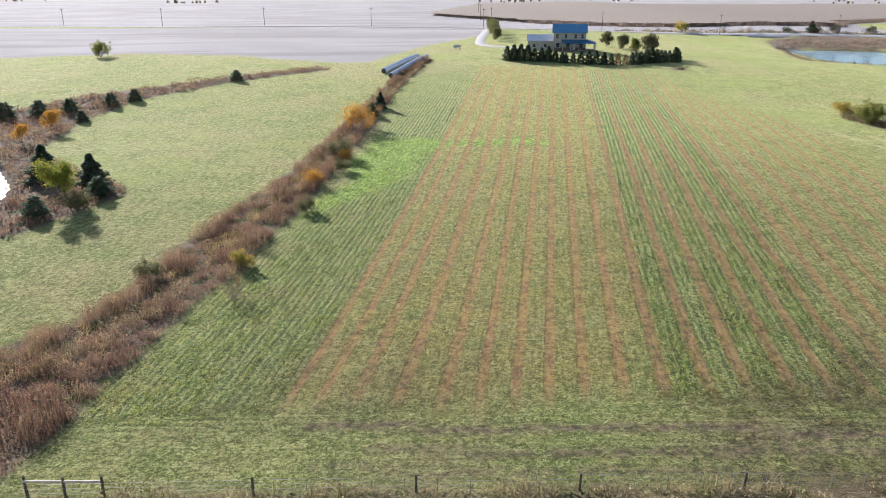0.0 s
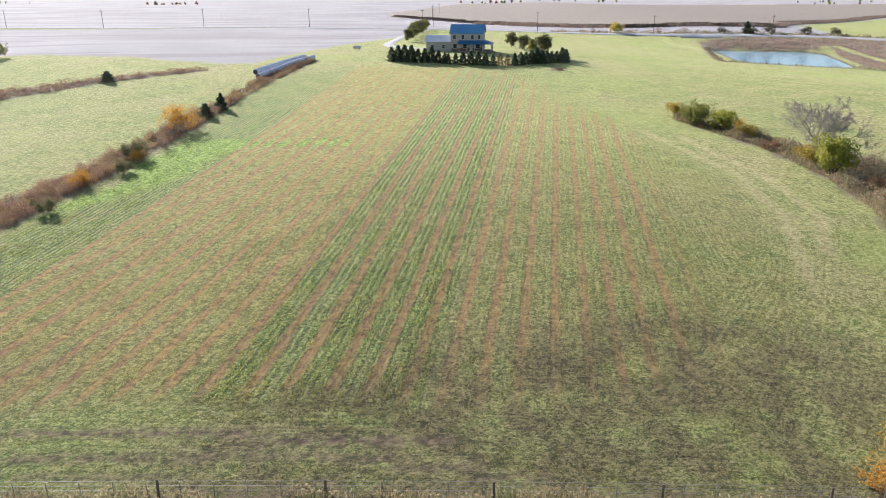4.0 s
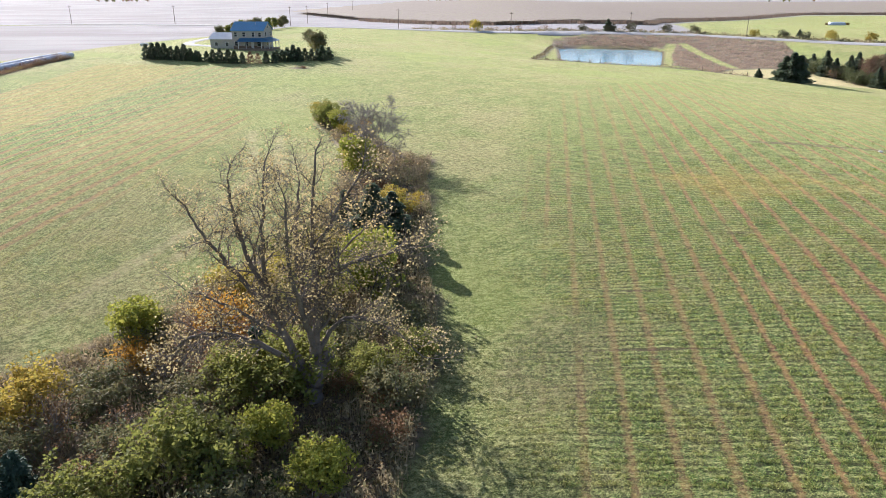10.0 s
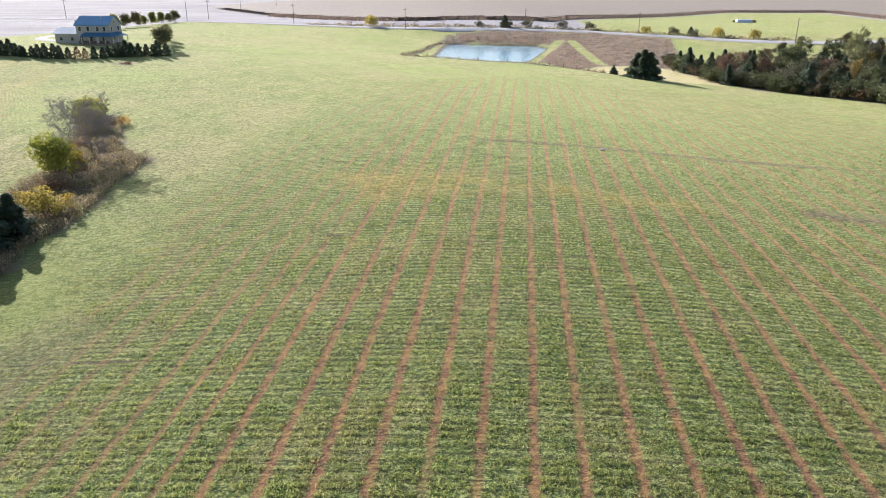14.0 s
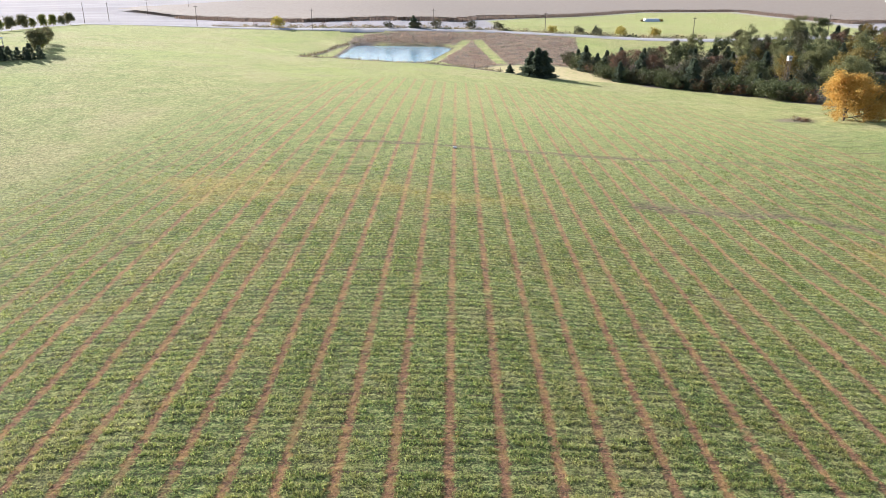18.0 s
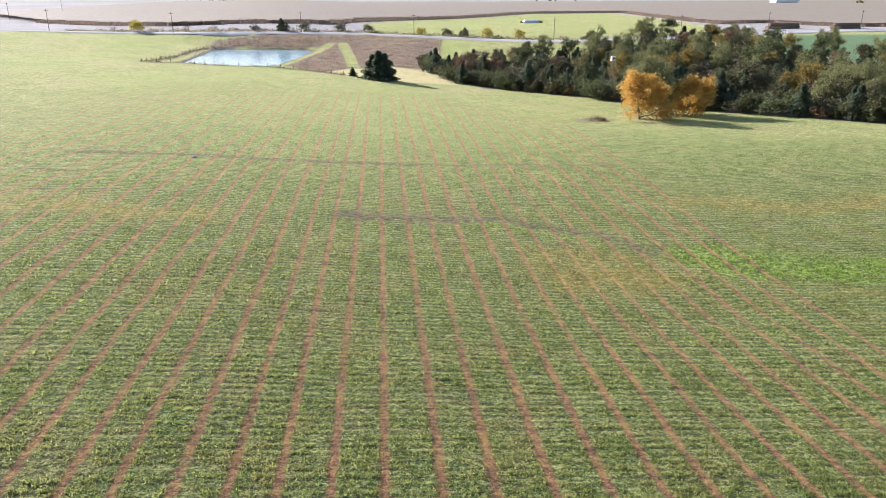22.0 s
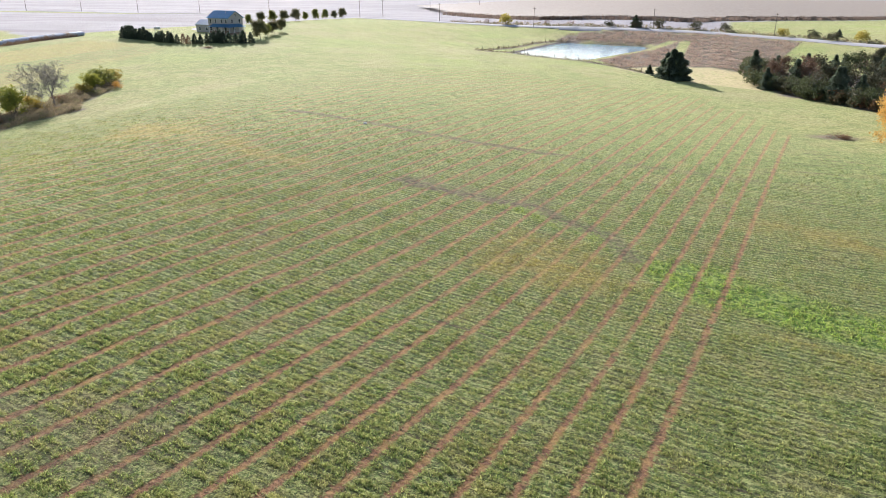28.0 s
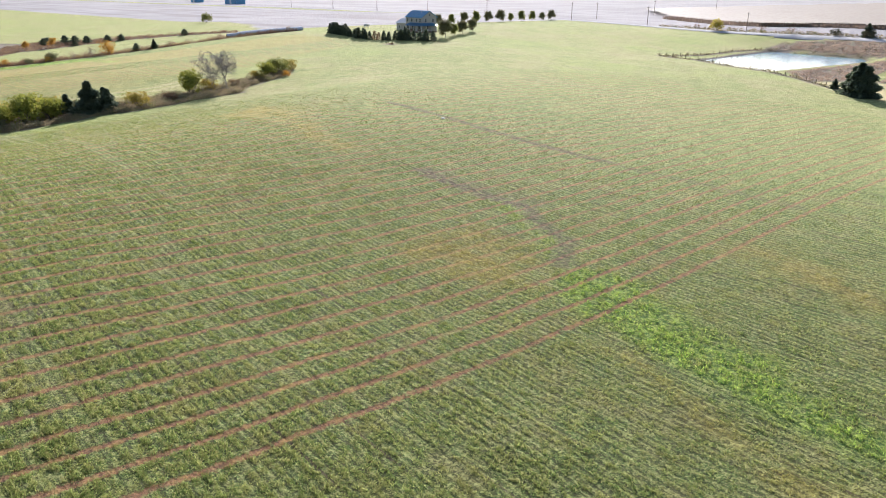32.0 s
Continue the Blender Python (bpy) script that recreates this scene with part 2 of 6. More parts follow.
def axis_at(name, x, y, z=None, turn=0.0, scale=1.0):
    e = new(name)
    e.matrix_basis = Matrix.LocRotScale((x, y, gz(x, y) if z is None else z), Euler((0, 0, radians(turn))), (scale,) * 3)
    return e


def box(bm, x0, y0, z0, x1, y1, z1, bevel=0.0):
    r = bmesh.ops.create_cube(bm, size=1.0, matrix=Matrix.LocRotScale(((x0 + x1) / 2, (y0 + y1) / 2, (z0 + z1) / 2), None, (abs(x1 - x0), abs(y1 - y0), abs(z1 - z0))))
    if bevel:
        es = list({e for v in r["verts"] for e in v.link_edges})
        bmesh.ops.bevel(bm, geom=es, offset=bevel, segments=1, affect='EDGES')
    return bm


def boxed(*a, **k):
    return box(bmesh.new(), *a, **k)


def tubes(paths, sides=6):
    """Tapered tubes along paths of (points, radii): vertices and faces."""
    co, fa = [], []
    for pts, rad in paths:
        pts = [Vector(p) for p in pts]
        base = len(co)
        for i, (p, r) in enumerate(zip(pts, rad)):
            d = (pts[min(i + 1, len(pts) - 1)] - pts[max(i - 1, 0)]).normalized()
            a = d.orthogonal().normalized() if i == 0 else (a - d * a.dot(d)).normalized()
            b = d.cross(a)
            n = sides if rad[0] > 0.06 else 4 if rad[0] > 0.025 else 3
            for s in range(n):
                t = 2 * math.pi * s / n
                co.append(tuple(p + (a * math.cos(t) + b * math.sin(t)) * r))
        for i in range(len(pts) - 1):
            for s in range(n):
                q = base + i * n
                fa.append((q + s, q + (s + 1) % n, q + n + (s + 1) % n, q + n + s))
    return co, fa


def leaves(rng, centres, size, up=0.3, long=1.5):
    """One small bent leaf (two triangles) at each centre."""
    c = np.asarray(centres, float)
    n = len(c)
    a = rng.normal(size=(n, 3))
    a[:, 2] *= 0.7
    a /= np.linalg.norm(a, axis=1)[:, None] + 1e-9
    b = np.cross(a, rng.normal(size=(n, 3)) + np.array((0, 0, up)))
    b /= np.linalg.norm(b, axis=1)[:, None] + 1e-9
    k = np.cross(a, b)
    s = size * rng.uniform(0.6, 1.35, (n, 1))
    co = np.stack([c - a * s * long / 2, c + b * s / 2 + k * s * 0.12, c + a * s * long / 2, c - b * s / 2 + k * s * 0.12], 1).reshape(-1, 3)
    i = np.arange(n)[:, None] * 4
    return co, np.concatenate([i + (0, 1, 2), i + (0, 2, 3)], 1).reshape(-1, 3)


def limb(rng, start, way, length, radius, level, plan, out, tips):
    """Grows one limb with its boughs and twigs."""
    steps = 5 if level < 2 else 3
    p, d = Vector(start), Vector(way).normalized()
    pts, rad = [p.copy()], [radius]
    for i in range(steps):
        d = (d + Vector(rng.normal(size=3)) * plan["wob"] + Vector((0, 0, plan["rise"][level]))).normalized()
        p = p + d * (length / steps)
        pts.append(p.copy())
        rad.append(radius * (1 - 0.75 * (i + 1) / steps))
    out.append((pts, rad))
    if level >= plan["levels"]:
        tips += [pts[-1], pts[-2]]
        return
    for c in range(plan["kids"][level]):
        f = plan["first"][level] + (1 - plan["first"][level]) * (c + rng.uniform(0.2, 0.9)) / plan["kids"][level]
        k = min(int(f * steps), steps - 1)
        q = pts[k].lerp(pts[k + 1], f * steps - k)
        ax = (pts[k + 1] - pts[k]).normalized()
        side = Matrix.Rotation(c * 2.4 + rng.uniform(-0.6, 0.6), 3, ax) @ ax.orthogonal().normalized()
        sp = plan["angle"][level] * rng.uniform(0.7, 1.2)
        limb(rng, q, ax * math.cos(sp) + side * math.sin(sp), length * plan["short"][level] * rng.uniform(0.75, 1.15) * (1.15 - 0.5 * f), max(rad[k] * 0.6, plan.get("twig", 0.012)), level + 1, plan, out, tips)


TREE = dict(levels=3, wob=0.13, rise=(0.05, 0.08, 0.03, 0.0), kids=(7, 5, 5), first=(0.28, 0.25, 0.2), angle=(0.75, 0.8, 0.8), short=(0.62, 0.55, 0.5))


def tree_meshes(seed, height, plan, leaf_count, leaf_size, bark, leaf, scatter=0.5, sides=7, girth=0.02):
    """Trunk-with-limbs mesh and crown mesh of one tree, base at the origin."""
    rng = np.random.default_rng(seed)
    out, tips = [], []
    limb(rng, (0, 0, -0.2), (rng.normal() * 0.04, rng.normal() * 0.04, 1), height * plan.get("stem", 0.8), height * girth, 0, plan, out, tips)
    top = max(p.z for pts, _ in out for p in pts)
    f = height / top
    out = [([q * f for q in pts], rad) for pts, rad in out]
    wood = mesh_of("trunk", *tubes(out, sides), [bark], True)
    if not leaf_count:
        return wood, None
    tp = np.array([tuple(t) for t in tips]) * f
    pick = tp[rng.integers(0, len(tp), leaf_count)]
    c = pick + rng.normal(size=pick.shape) * scatter * np.array((1, 1, 0.8))
    return wood, mesh_of("crown", *leaves(rng, c, leaf_size), [leaf])


def scaffold_tree(seed, stems, plan, tufts_at, leaf_count, leaf_size, bark, leaf, scatter=0.4, sides=8, every=0.9, reach=2.2):
    """A tree grown on given main stems (points, base radius, tip radius, first branching height along it), with leaf masses (x, y, z, radius)."""
    rng = np.random.default_rng(seed)
    out, tips = [], []
    for pts, r0, r1, first in stems:
        p = [Vector(q) for q in pts]
        fine, n = [], 6
        for i in range(len(p) - 1):
            a, b, c, d = p[max(i - 1, 0)], p[i], p[i + 1], p[min(i + 2, len(p) - 1)]
            for k in range(n):
                t = k / n
                fine.append(0.5 * (2 * b + (c - a) * t + (2 * a - 5 * b + 4 * c - d) * t * t + (3 * b - a - 3 * c + d) * t ** 3))
        fine.append(p[-1])
        fine = [q + Vector(rng.normal(size=3)) * 0.06 * min(i, 3) / 3 for i, q in enumerate(fine)]
        m = len(fine) - 1
        rad = [r0 + (r1 - r0) * (i / m) ** 0.8 for i in range(m + 1)]
        out.append((fine, rad))
        run = sum((fine[i + 1] - fine[i]).length for i in range(m))
        for c in range(int(run * (1 - first) / every)):
            f = first + (1 - first) * (c + rng.uniform(0.1, 0.9)) / max(run * (1 - first) / every, 1)
            k = min(int(f * m), m - 1)
            ax = (fine[k + 1] - fine[k]).normalized()
            side = Matrix.Rotation(c * 2.4 + rng.uniform(-0.7, 0.7), 3, ax) @ ax.orthogonal().normalized()
            sp = rng.uniform(0.6, 1.15)
            limb(rng, fine[k], ax * math.cos(sp) + side * math.sin(sp), reach * rng.uniform(0.55, 1.2) * (1.15 - 0.45 * f), max(rad[k] * 0.45, 0.02), 2, plan, out, tips)
        limb(rng, fine[-1], fine[-1] - fine[-2], reach * 0.8, r1, 2, plan, out, tips)
    wood = mesh_of("trunk", *tubes(out, sides), [bark], True)
    tp = np.array([tuple(t) for t in tips])
    if not tufts_at:
        pick = tp[rng.integers(0, len(tp), leaf_count)]
        c = pick + rng.normal(size=pick.shape) * scatter
        return wood, mesh_of("crown", *leaves(rng, c, leaf_size), [leaf])
    lobes = np.array(tufts_at, float)
    inner = []
    for x, y, z, r in lobes:
        for _ in range(int(10 + r * r * 11)):
            v = rng.normal(size=3)
            v *= r * rng.uniform(0.35, 1.0) ** 0.5 / np.linalg.norm(v)
            inner.append((x + v[0], y + v[1], z + v[2] * 0.85, 0.24 + 0.16 * rng.uniform() * r ** 0.5))
    inner = np.array(inner)
    pick = inner[rng.integers(0, len(inner), int(leaf_count * 0.72))]
    a = pick[:, :3] + rng.normal(size=(len(pick), 3)) * pick[:, 3:] * np.array((1.1, 1.1, 0.9))
    pick = tp[rng.integers(0, len(tp), leaf_count - len(a))]
    b = pick + rng.normal(size=pick.shape) * scatter
    return wood, mesh_of("crown", *leaves(rng, np.concatenate([a, b]), leaf_size), [leaf])


def bush_meshes(seed, height, width, leaf_count, leaf_size, bark, leaf, gaps=0.35, stems=7, kids=4):
    """A shrub: stems from the ground and an uneven mass of leaves."""
    rng = np.random.default_rng(seed)
    out, tips = [], []
    for i in range(stems):
        a = i * 2.4 + rng.uniform(-0.4, 0.4)
        lean = rng.uniform(0.1, 0.75)
        limb(rng, (0.15 * math.cos(a), 0.15 * math.sin(a), -0.1), (math.cos(a) * lean * width / height, math.sin(a) * lean * width / height, 1), height * rng.uniform(0.6, 0.95), 0.045 * height / 3, 1, dict(TREE, levels=3, kids=(0, kids, 3), wob=0.18), out, tips)
    wood = mesh_of("stem", *tubes(out, 3 if stems < 9 else 4), [bark], True)
    blobs = [(rng.uniform(-1, 1) * width * 0.36, rng.uniform(-1, 1) * width * 0.36, height * rng.uniform(0.25, 0.85), rng.uniform(0.16, 0.3) * width) for _ in range(14)]
    k = rng.integers(0, len(blobs), leaf_count)
    b = np.array(blobs)[k]
    v = rng.normal(size=(leaf_count, 3))
    v /= np.linalg.norm(v, axis=1)[:, None]
    c = b[:, :3] + v * (b[:, 3] * rng.uniform(0.55, 1.05, leaf_count) ** 0.6)[:, None] * np.array((1, 1, 0.8))
    c[:, 2] = np.abs(c[:, 2]) + 0.05
    tp = np.array([tuple(t) for t in tips])
    m = rng.uniform(size=leaf_count) < gaps
    c[m] = tp[rng.integers(0, len(tp), m.sum())] + rng.normal(size=(m.sum(), 3)) * 0.18
    return wood, mesh_of("foliage", *leaves(rng, c, leaf_size), [leaf])


def conifer_meshes(seed, height, width, count, bark, leaf, ragged=0.25, skirt=0.03, spray=1.0, point=0.6):
    """A cedar or spruce: whorls of drooping sprays round a straight trunk."""
    rng = np.random.default_rng(seed)
    t = rng.uniform(0, 1, count) ** 0.75
    z = height * (skirt + (1 - skirt) * (1 - t) * 0.99)
    lobes = 1 + ragged * np.sin(rng.integers(0, 2, count) + z * 2.3 / height * 9)
    az = rng.uniform(0, 2 * np.pi, count)
    lob = 1 + ragged * (np.sin(az * 3 + seed) * 0.5 + np.sin(az * 5 + z * 4 / width + seed) * 0.5)
    r = width / 2 * (1.02 - z / height) ** point * np.minimum(1, 0.55 + z / height * 4) * lobes * lob * rng.uniform(0.3, 1.0, count) ** 0.4
    c = np.stack([np.cos(az) * r, np.sin(az) * r, z - 0.06 * r], 1)
    w = np.stack([np.cos(az), np.sin(az), rng.uniform(-0.5, 0.5, count)], 1) + rng.normal(size=(count, 3)) * 0.25
    w /= np.linalg.norm(w, axis=1)[:, None]
    side = np.cross(w, np.stack([rng.normal(size=count) * 0.6, rng.normal(size=count) * 0.6, np.ones(count)], 1))
    side /= np.linalg.norm(side, axis=1)[:, None]
    s = (spray * min(height * 0.055, 0.42) * rng.uniform(0.6, 1.4, count))[:, None]
    co = np.stack([c - w * s * 0.8, c + side * s * 0.42, c + w * s * 0.9 - np.array((0, 0, 1)) * s * 0.2, c - side * s * 0.42], 1).reshape(-1, 3)
    i = np.arange(count)[:, None] * 4
    fa = np.concatenate([i + (0, 1, 2), i + (0, 2, 3)], 1).reshape(-1, 3)
    wood = mesh_of("trunk", *tubes([([(0, 0, -0.1), (0, 0, height * 0.5), (0, 0, height * 0.97)], [height * 0.022, height * 0.014, 0.01])], 6), [bark], True)
    return wood, mesh_of("crown", co, fa, [leaf])


def plant(name, meshes, x, y, label, category, group="", scale=1.0, turn=None, sink=0.0, kind="", squash=1.0):
    e = axis_at(name, x, y, gz(x, y) - sink, random.uniform(0, 360) if turn is None else turn, scale)
    if squash != 1.0:
        e.scale = (scale, scale, scale * squash)
    for n, me in zip((meshes[0].name.split(".")[0], meshes[1].name.split(".")[0] if meshes[1] else ""), meshes):
        if me:
            piece(n, me, e)
    return tagged(e, label, category, group, kind)


def tufts(rng, x, y, z, tall, wide, blades=5, lean=0.35):
    """Upright blades in tufts: vertices and triangles."""
    n = len(x)
    az = rng.uniform(0, 2 * np.pi, (n, blades))
    h = tall[:, None] * rng.uniform(0.55, 1.15, (n, blades))
    w = wide[:, None] * rng.uniform(0.6, 1.3, (n, blades))
    ox, oy = rng.normal(size=(n, blades)) * wide[:, None], rng.normal(size=(n, blades)) * wide[:, None]
    bx, by = x[:, None] + ox, y[:, None] + oy
    px, py = np.cos(az) * w * 0.5, np.sin(az) * w * 0.5
    la = rng.uniform(0, 2 * np.pi, (n, blades))
    lx, ly = np.cos(la) * h * lean * rng.uniform(0, 1, (n, blades)), np.sin(la) * h * lean * rng.uniform(0, 1, (n, blades))
    zb = np.broadcast_to(z[:, None], bx.shape) - 0.05
    co = np.stack([np.stack([bx - px, by - py, zb], -1), np.stack([bx + px, by + py, zb], -1), np.stack([bx + lx + px * 0.3, by + ly + py * 0.3, zb + h], -1)], 2).reshape(-1, 3)
    return co, np.arange(len(co)).reshape(-1, 3)


# ---- materials ----
def field_colour(k, blades=False):
    """The colour of the fields, with shade and highlights of the clumps painted in; the same for the soil sheet and for
    the blades that stand on it.
    """
    p = k.pos()
    big, mid, fine = k.noise(0.02, 3), k.noise(0.16, 4), k.noise(1.5, 6, 0.7)
    clump, speck = k.noise(3.8, 4, 0.7), k.noise(10.0, 3, 0.65)
    u, v, w = k.attr("strip_u"), k.attr("row_v"), k.attr("row_u")
    cv = k.node("CombineXYZ")
    k.put(cv.inputs[0], k.math('MULTIPLY', v, 3.4))
    k.put(cv.inputs[1], k.math('MULTIPLY', w, 0.3))
    row = k.noise(1.0, 4, 0.65, cv.outputs[0], 0.15)
    wave = k.math('SINE', k.math('ADD', k.math('MULTIPLY', v, 8.267), k.math('MULTIPLY', k.noise(0.12, 3), 2.0)))
    wave = k.math('ADD', k.math('MULTIPLY', wave, 0.5), 0.5)
    # clump mask: paints shaded gaps and lit tips into the field colours
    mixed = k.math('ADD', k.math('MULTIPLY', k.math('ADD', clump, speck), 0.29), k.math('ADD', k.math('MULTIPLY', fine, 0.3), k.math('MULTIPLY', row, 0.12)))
    hue, hue2 = k.noise(0.9, 5, 0.65), k.noise(0.53, 4, 0.6)
    grass = k.mix(k.ramp(k.math('ADD', k.math('MULTIPLY', mid, 0.6), k.math('MULTIPLY', hue, 0.4)), 0.40, 0.60), (0.185, 0.22, 0.066), (0.275, 0.265, 0.10))
    grass = k.mix(k.math('MULTIPLY', k.ramp(k.math('ADD', k.math('MULTIPLY', k.noise(0.045, 4, 0.6), 0.75), k.math('MULTIPLY', hue2, 0.25)), 0.45, 0.62), 0.6), grass, (0.32, 0.265, 0.135))
    # painted shade between grass clumps, weaker on blades; then painted highlights on their tops
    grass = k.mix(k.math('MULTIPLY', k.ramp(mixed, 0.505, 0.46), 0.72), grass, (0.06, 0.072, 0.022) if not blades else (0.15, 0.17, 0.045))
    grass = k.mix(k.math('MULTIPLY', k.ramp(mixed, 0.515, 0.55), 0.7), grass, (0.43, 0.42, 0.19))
    grass = k.mix(k.math('MULTIPLY', k.ramp(k.math('ADD', k.math('MULTIPLY', big, 0.7), k.math('MULTIPLY', mid, 0.3)), 0.5, 0.64), 0.35), grass, (0.20, 0.265, 0.06))
    # clump and row mask for the shade and highlights painted on the crop
    crop_shading = k.math('ADD', k.math('MULTIPLY', k.math('ADD', clump, speck), 0.385), k.math('ADD', k.math('MULTIPLY', row, 0.19), k.math('MULTIPLY', wave, 0.045)))
    crop = k.mix(k.ramp(hue, 0.38, 0.62), (0.125, 0.205, 0.058), (0.20, 0.245, 0.07))
    crop = k.mix(k.math('MULTIPLY', k.ramp(k.math('ADD', k.math('MULTIPLY', mid, 0.6), k.math('MULTIPLY', hue2, 0.4)), 0.47, 0.62), 0.6), crop, (0.30, 0.26, 0.11))
    # crop: shadowed gaps painted dark, sunlit tips painted pale
    crop = k.mix(k.math('MULTIPLY', k.ramp(crop_shading, 0.505, 0.46), 0.92), crop, (0.045, 0.055, 0.024) if not blades else (0.125, 0.15, 0.04))
    crop = k.mix(k.math('MULTIPLY', k.ramp(crop_shading, 0.515, 0.555), 0.85), crop, (0.42, 0.425, 0.16))
    cv = k.node("CombineXYZ")
    k.put(cv.inputs[0], k.math('MULTIPLY', v, 1.5))
    k.put(cv.inputs[1], k.math('MULTIPLY', w, 0.035))
    drill = k.ramp(k.math('ADD', k.noise(1.0, 3, 0.6, cv.outputs[0], 0.2), k.math('MULTIPLY', k.math('SUBTRACT', fine, 0.5), 0.22)), 0.375, 0.31)
    crop = k.mix(k.math('MULTIPLY', drill, 0.3 if blades else 0.85), crop, (0.085, 0.06, 0.048))
    row = k.ramp(row, 0.38, 0.62)
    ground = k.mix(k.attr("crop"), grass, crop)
    lush = k.mix(k.ramp(mixed, 0.45, 0.56), (0.07, 0.14, 0.03), (0.36, 0.46, 0.10))
    ground = k.mix(k.math('MULTIPLY', k.attr("lush"), k.ramp(k.noise(0.5, 3), 0.2, 0.5)), ground, lush)
    straw = k.mix(k.ramp(clump, 0.38, 0.6), (0.42, 0.22, 0.115), (0.24, 0.115, 0.07))
    straw = k.mix(k.math('MULTIPLY', k.ramp(fine, 0.5, 0.66), 0.6), straw, (0.30, 0.25, 0.09))
    straw = k.mix(k.math('MULTIPLY', k.ramp(mixed, 0.495, 0.46), 0.8), straw, (0.10, 0.06, 0.045))
    straw = k.mix(k.math('MULTIPLY', k.ramp(hue, 0.48, 0.6), 0.6), straw, (0.40, 0.25, 0.095))
    straw = k.mix(k.math('MULTIPLY', k.ramp(speck, 0.54, 0.62), 0.7), straw, (0.12, 0.07, 0.05))
    wav = k.math('MULTIPLY', k.math('SUBTRACT', k.noise(1.4, 5, 0.7), 0.5), 0.24)
    f = k.math('ABSOLUTE', k.math('SUBTRACT', k.math('FRACT', k.math('ADD', u, wav)), 0.5))
    edge = k.math('ADD', f, k.math('MULTIPLY', k.math('SUBTRACT', clump, 0.5), 0.30))
    strip = k.ramp(k.math('SUBTRACT', edge, k.math('MULTIPLY', k.attr("wide"), 0.07)), 0.15, 0.05)
    keep = k.ramp(k.math('ADD', k.noise(0.045, 3), k.math('MULTIPLY', k.math('SUBTRACT', k.noise(0.35, 3), 0.5), 0.6)), 0.05, 0.45)
    each = k.t.nodes.new("ShaderNodeTexWhiteNoise")
    each.noise_dimensions = '1D'
    k.put(each.inputs["W"], k.math('FLOOR', u))
    keep = k.math('MULTIPLY', keep, k.ramp(k.math('ADD', each.outputs["Value"], k.noise(0.12, 3)), -0.55, 0.6))
    strip = k.math('MULTIPLY', k.math('MULTIPLY', strip, k.math('MULTIPLY', keep, k.ramp(k.math('ADD', k.noise(0.9, 4, 0.65), k.math('MULTIPLY', clump, 0.35)), 0.44, 0.6))), k.attr("strips"))
    ground = k.mix(k.math('MULTIPLY', strip, 0.85 if blades else 0.95), ground, straw)
    ochre = k.mix(k.ramp(mixed, 0.45, 0.56), (0.20, 0.155, 0.05), (0.44, 0.34, 0.10))
    ground = k.mix(k.math('MULTIPLY', k.attr("ochre"), k.math('MULTIPLY', k.ramp(k.noise(0.3, 4), 0.25, 0.58), 0.72)), ground, ochre)
    dull = k.mix(k.ramp(mixed, 0.44, 0.56), (0.055, 0.05, 0.028), (0.21, 0.175, 0.085))
    ground = k.mix(k.math('MULTIPLY', k.attr("dull"), k.ramp(k.noise(0.25, 4), 0.25, 0.6)), ground, dull)
    dry = k.mix(k.ramp(fine, 0.35, 0.65), (0.32, 0.25, 0.14), (0.46, 0.38, 0.21))
    ground = k.mix(k.math('MULTIPLY', k.attr("dry"), k.ramp(k.noise(0.8, 4), 0.25, 0.55)), ground, dry)
    return ground, (fine, mid, clump, speck, row, strip, p)


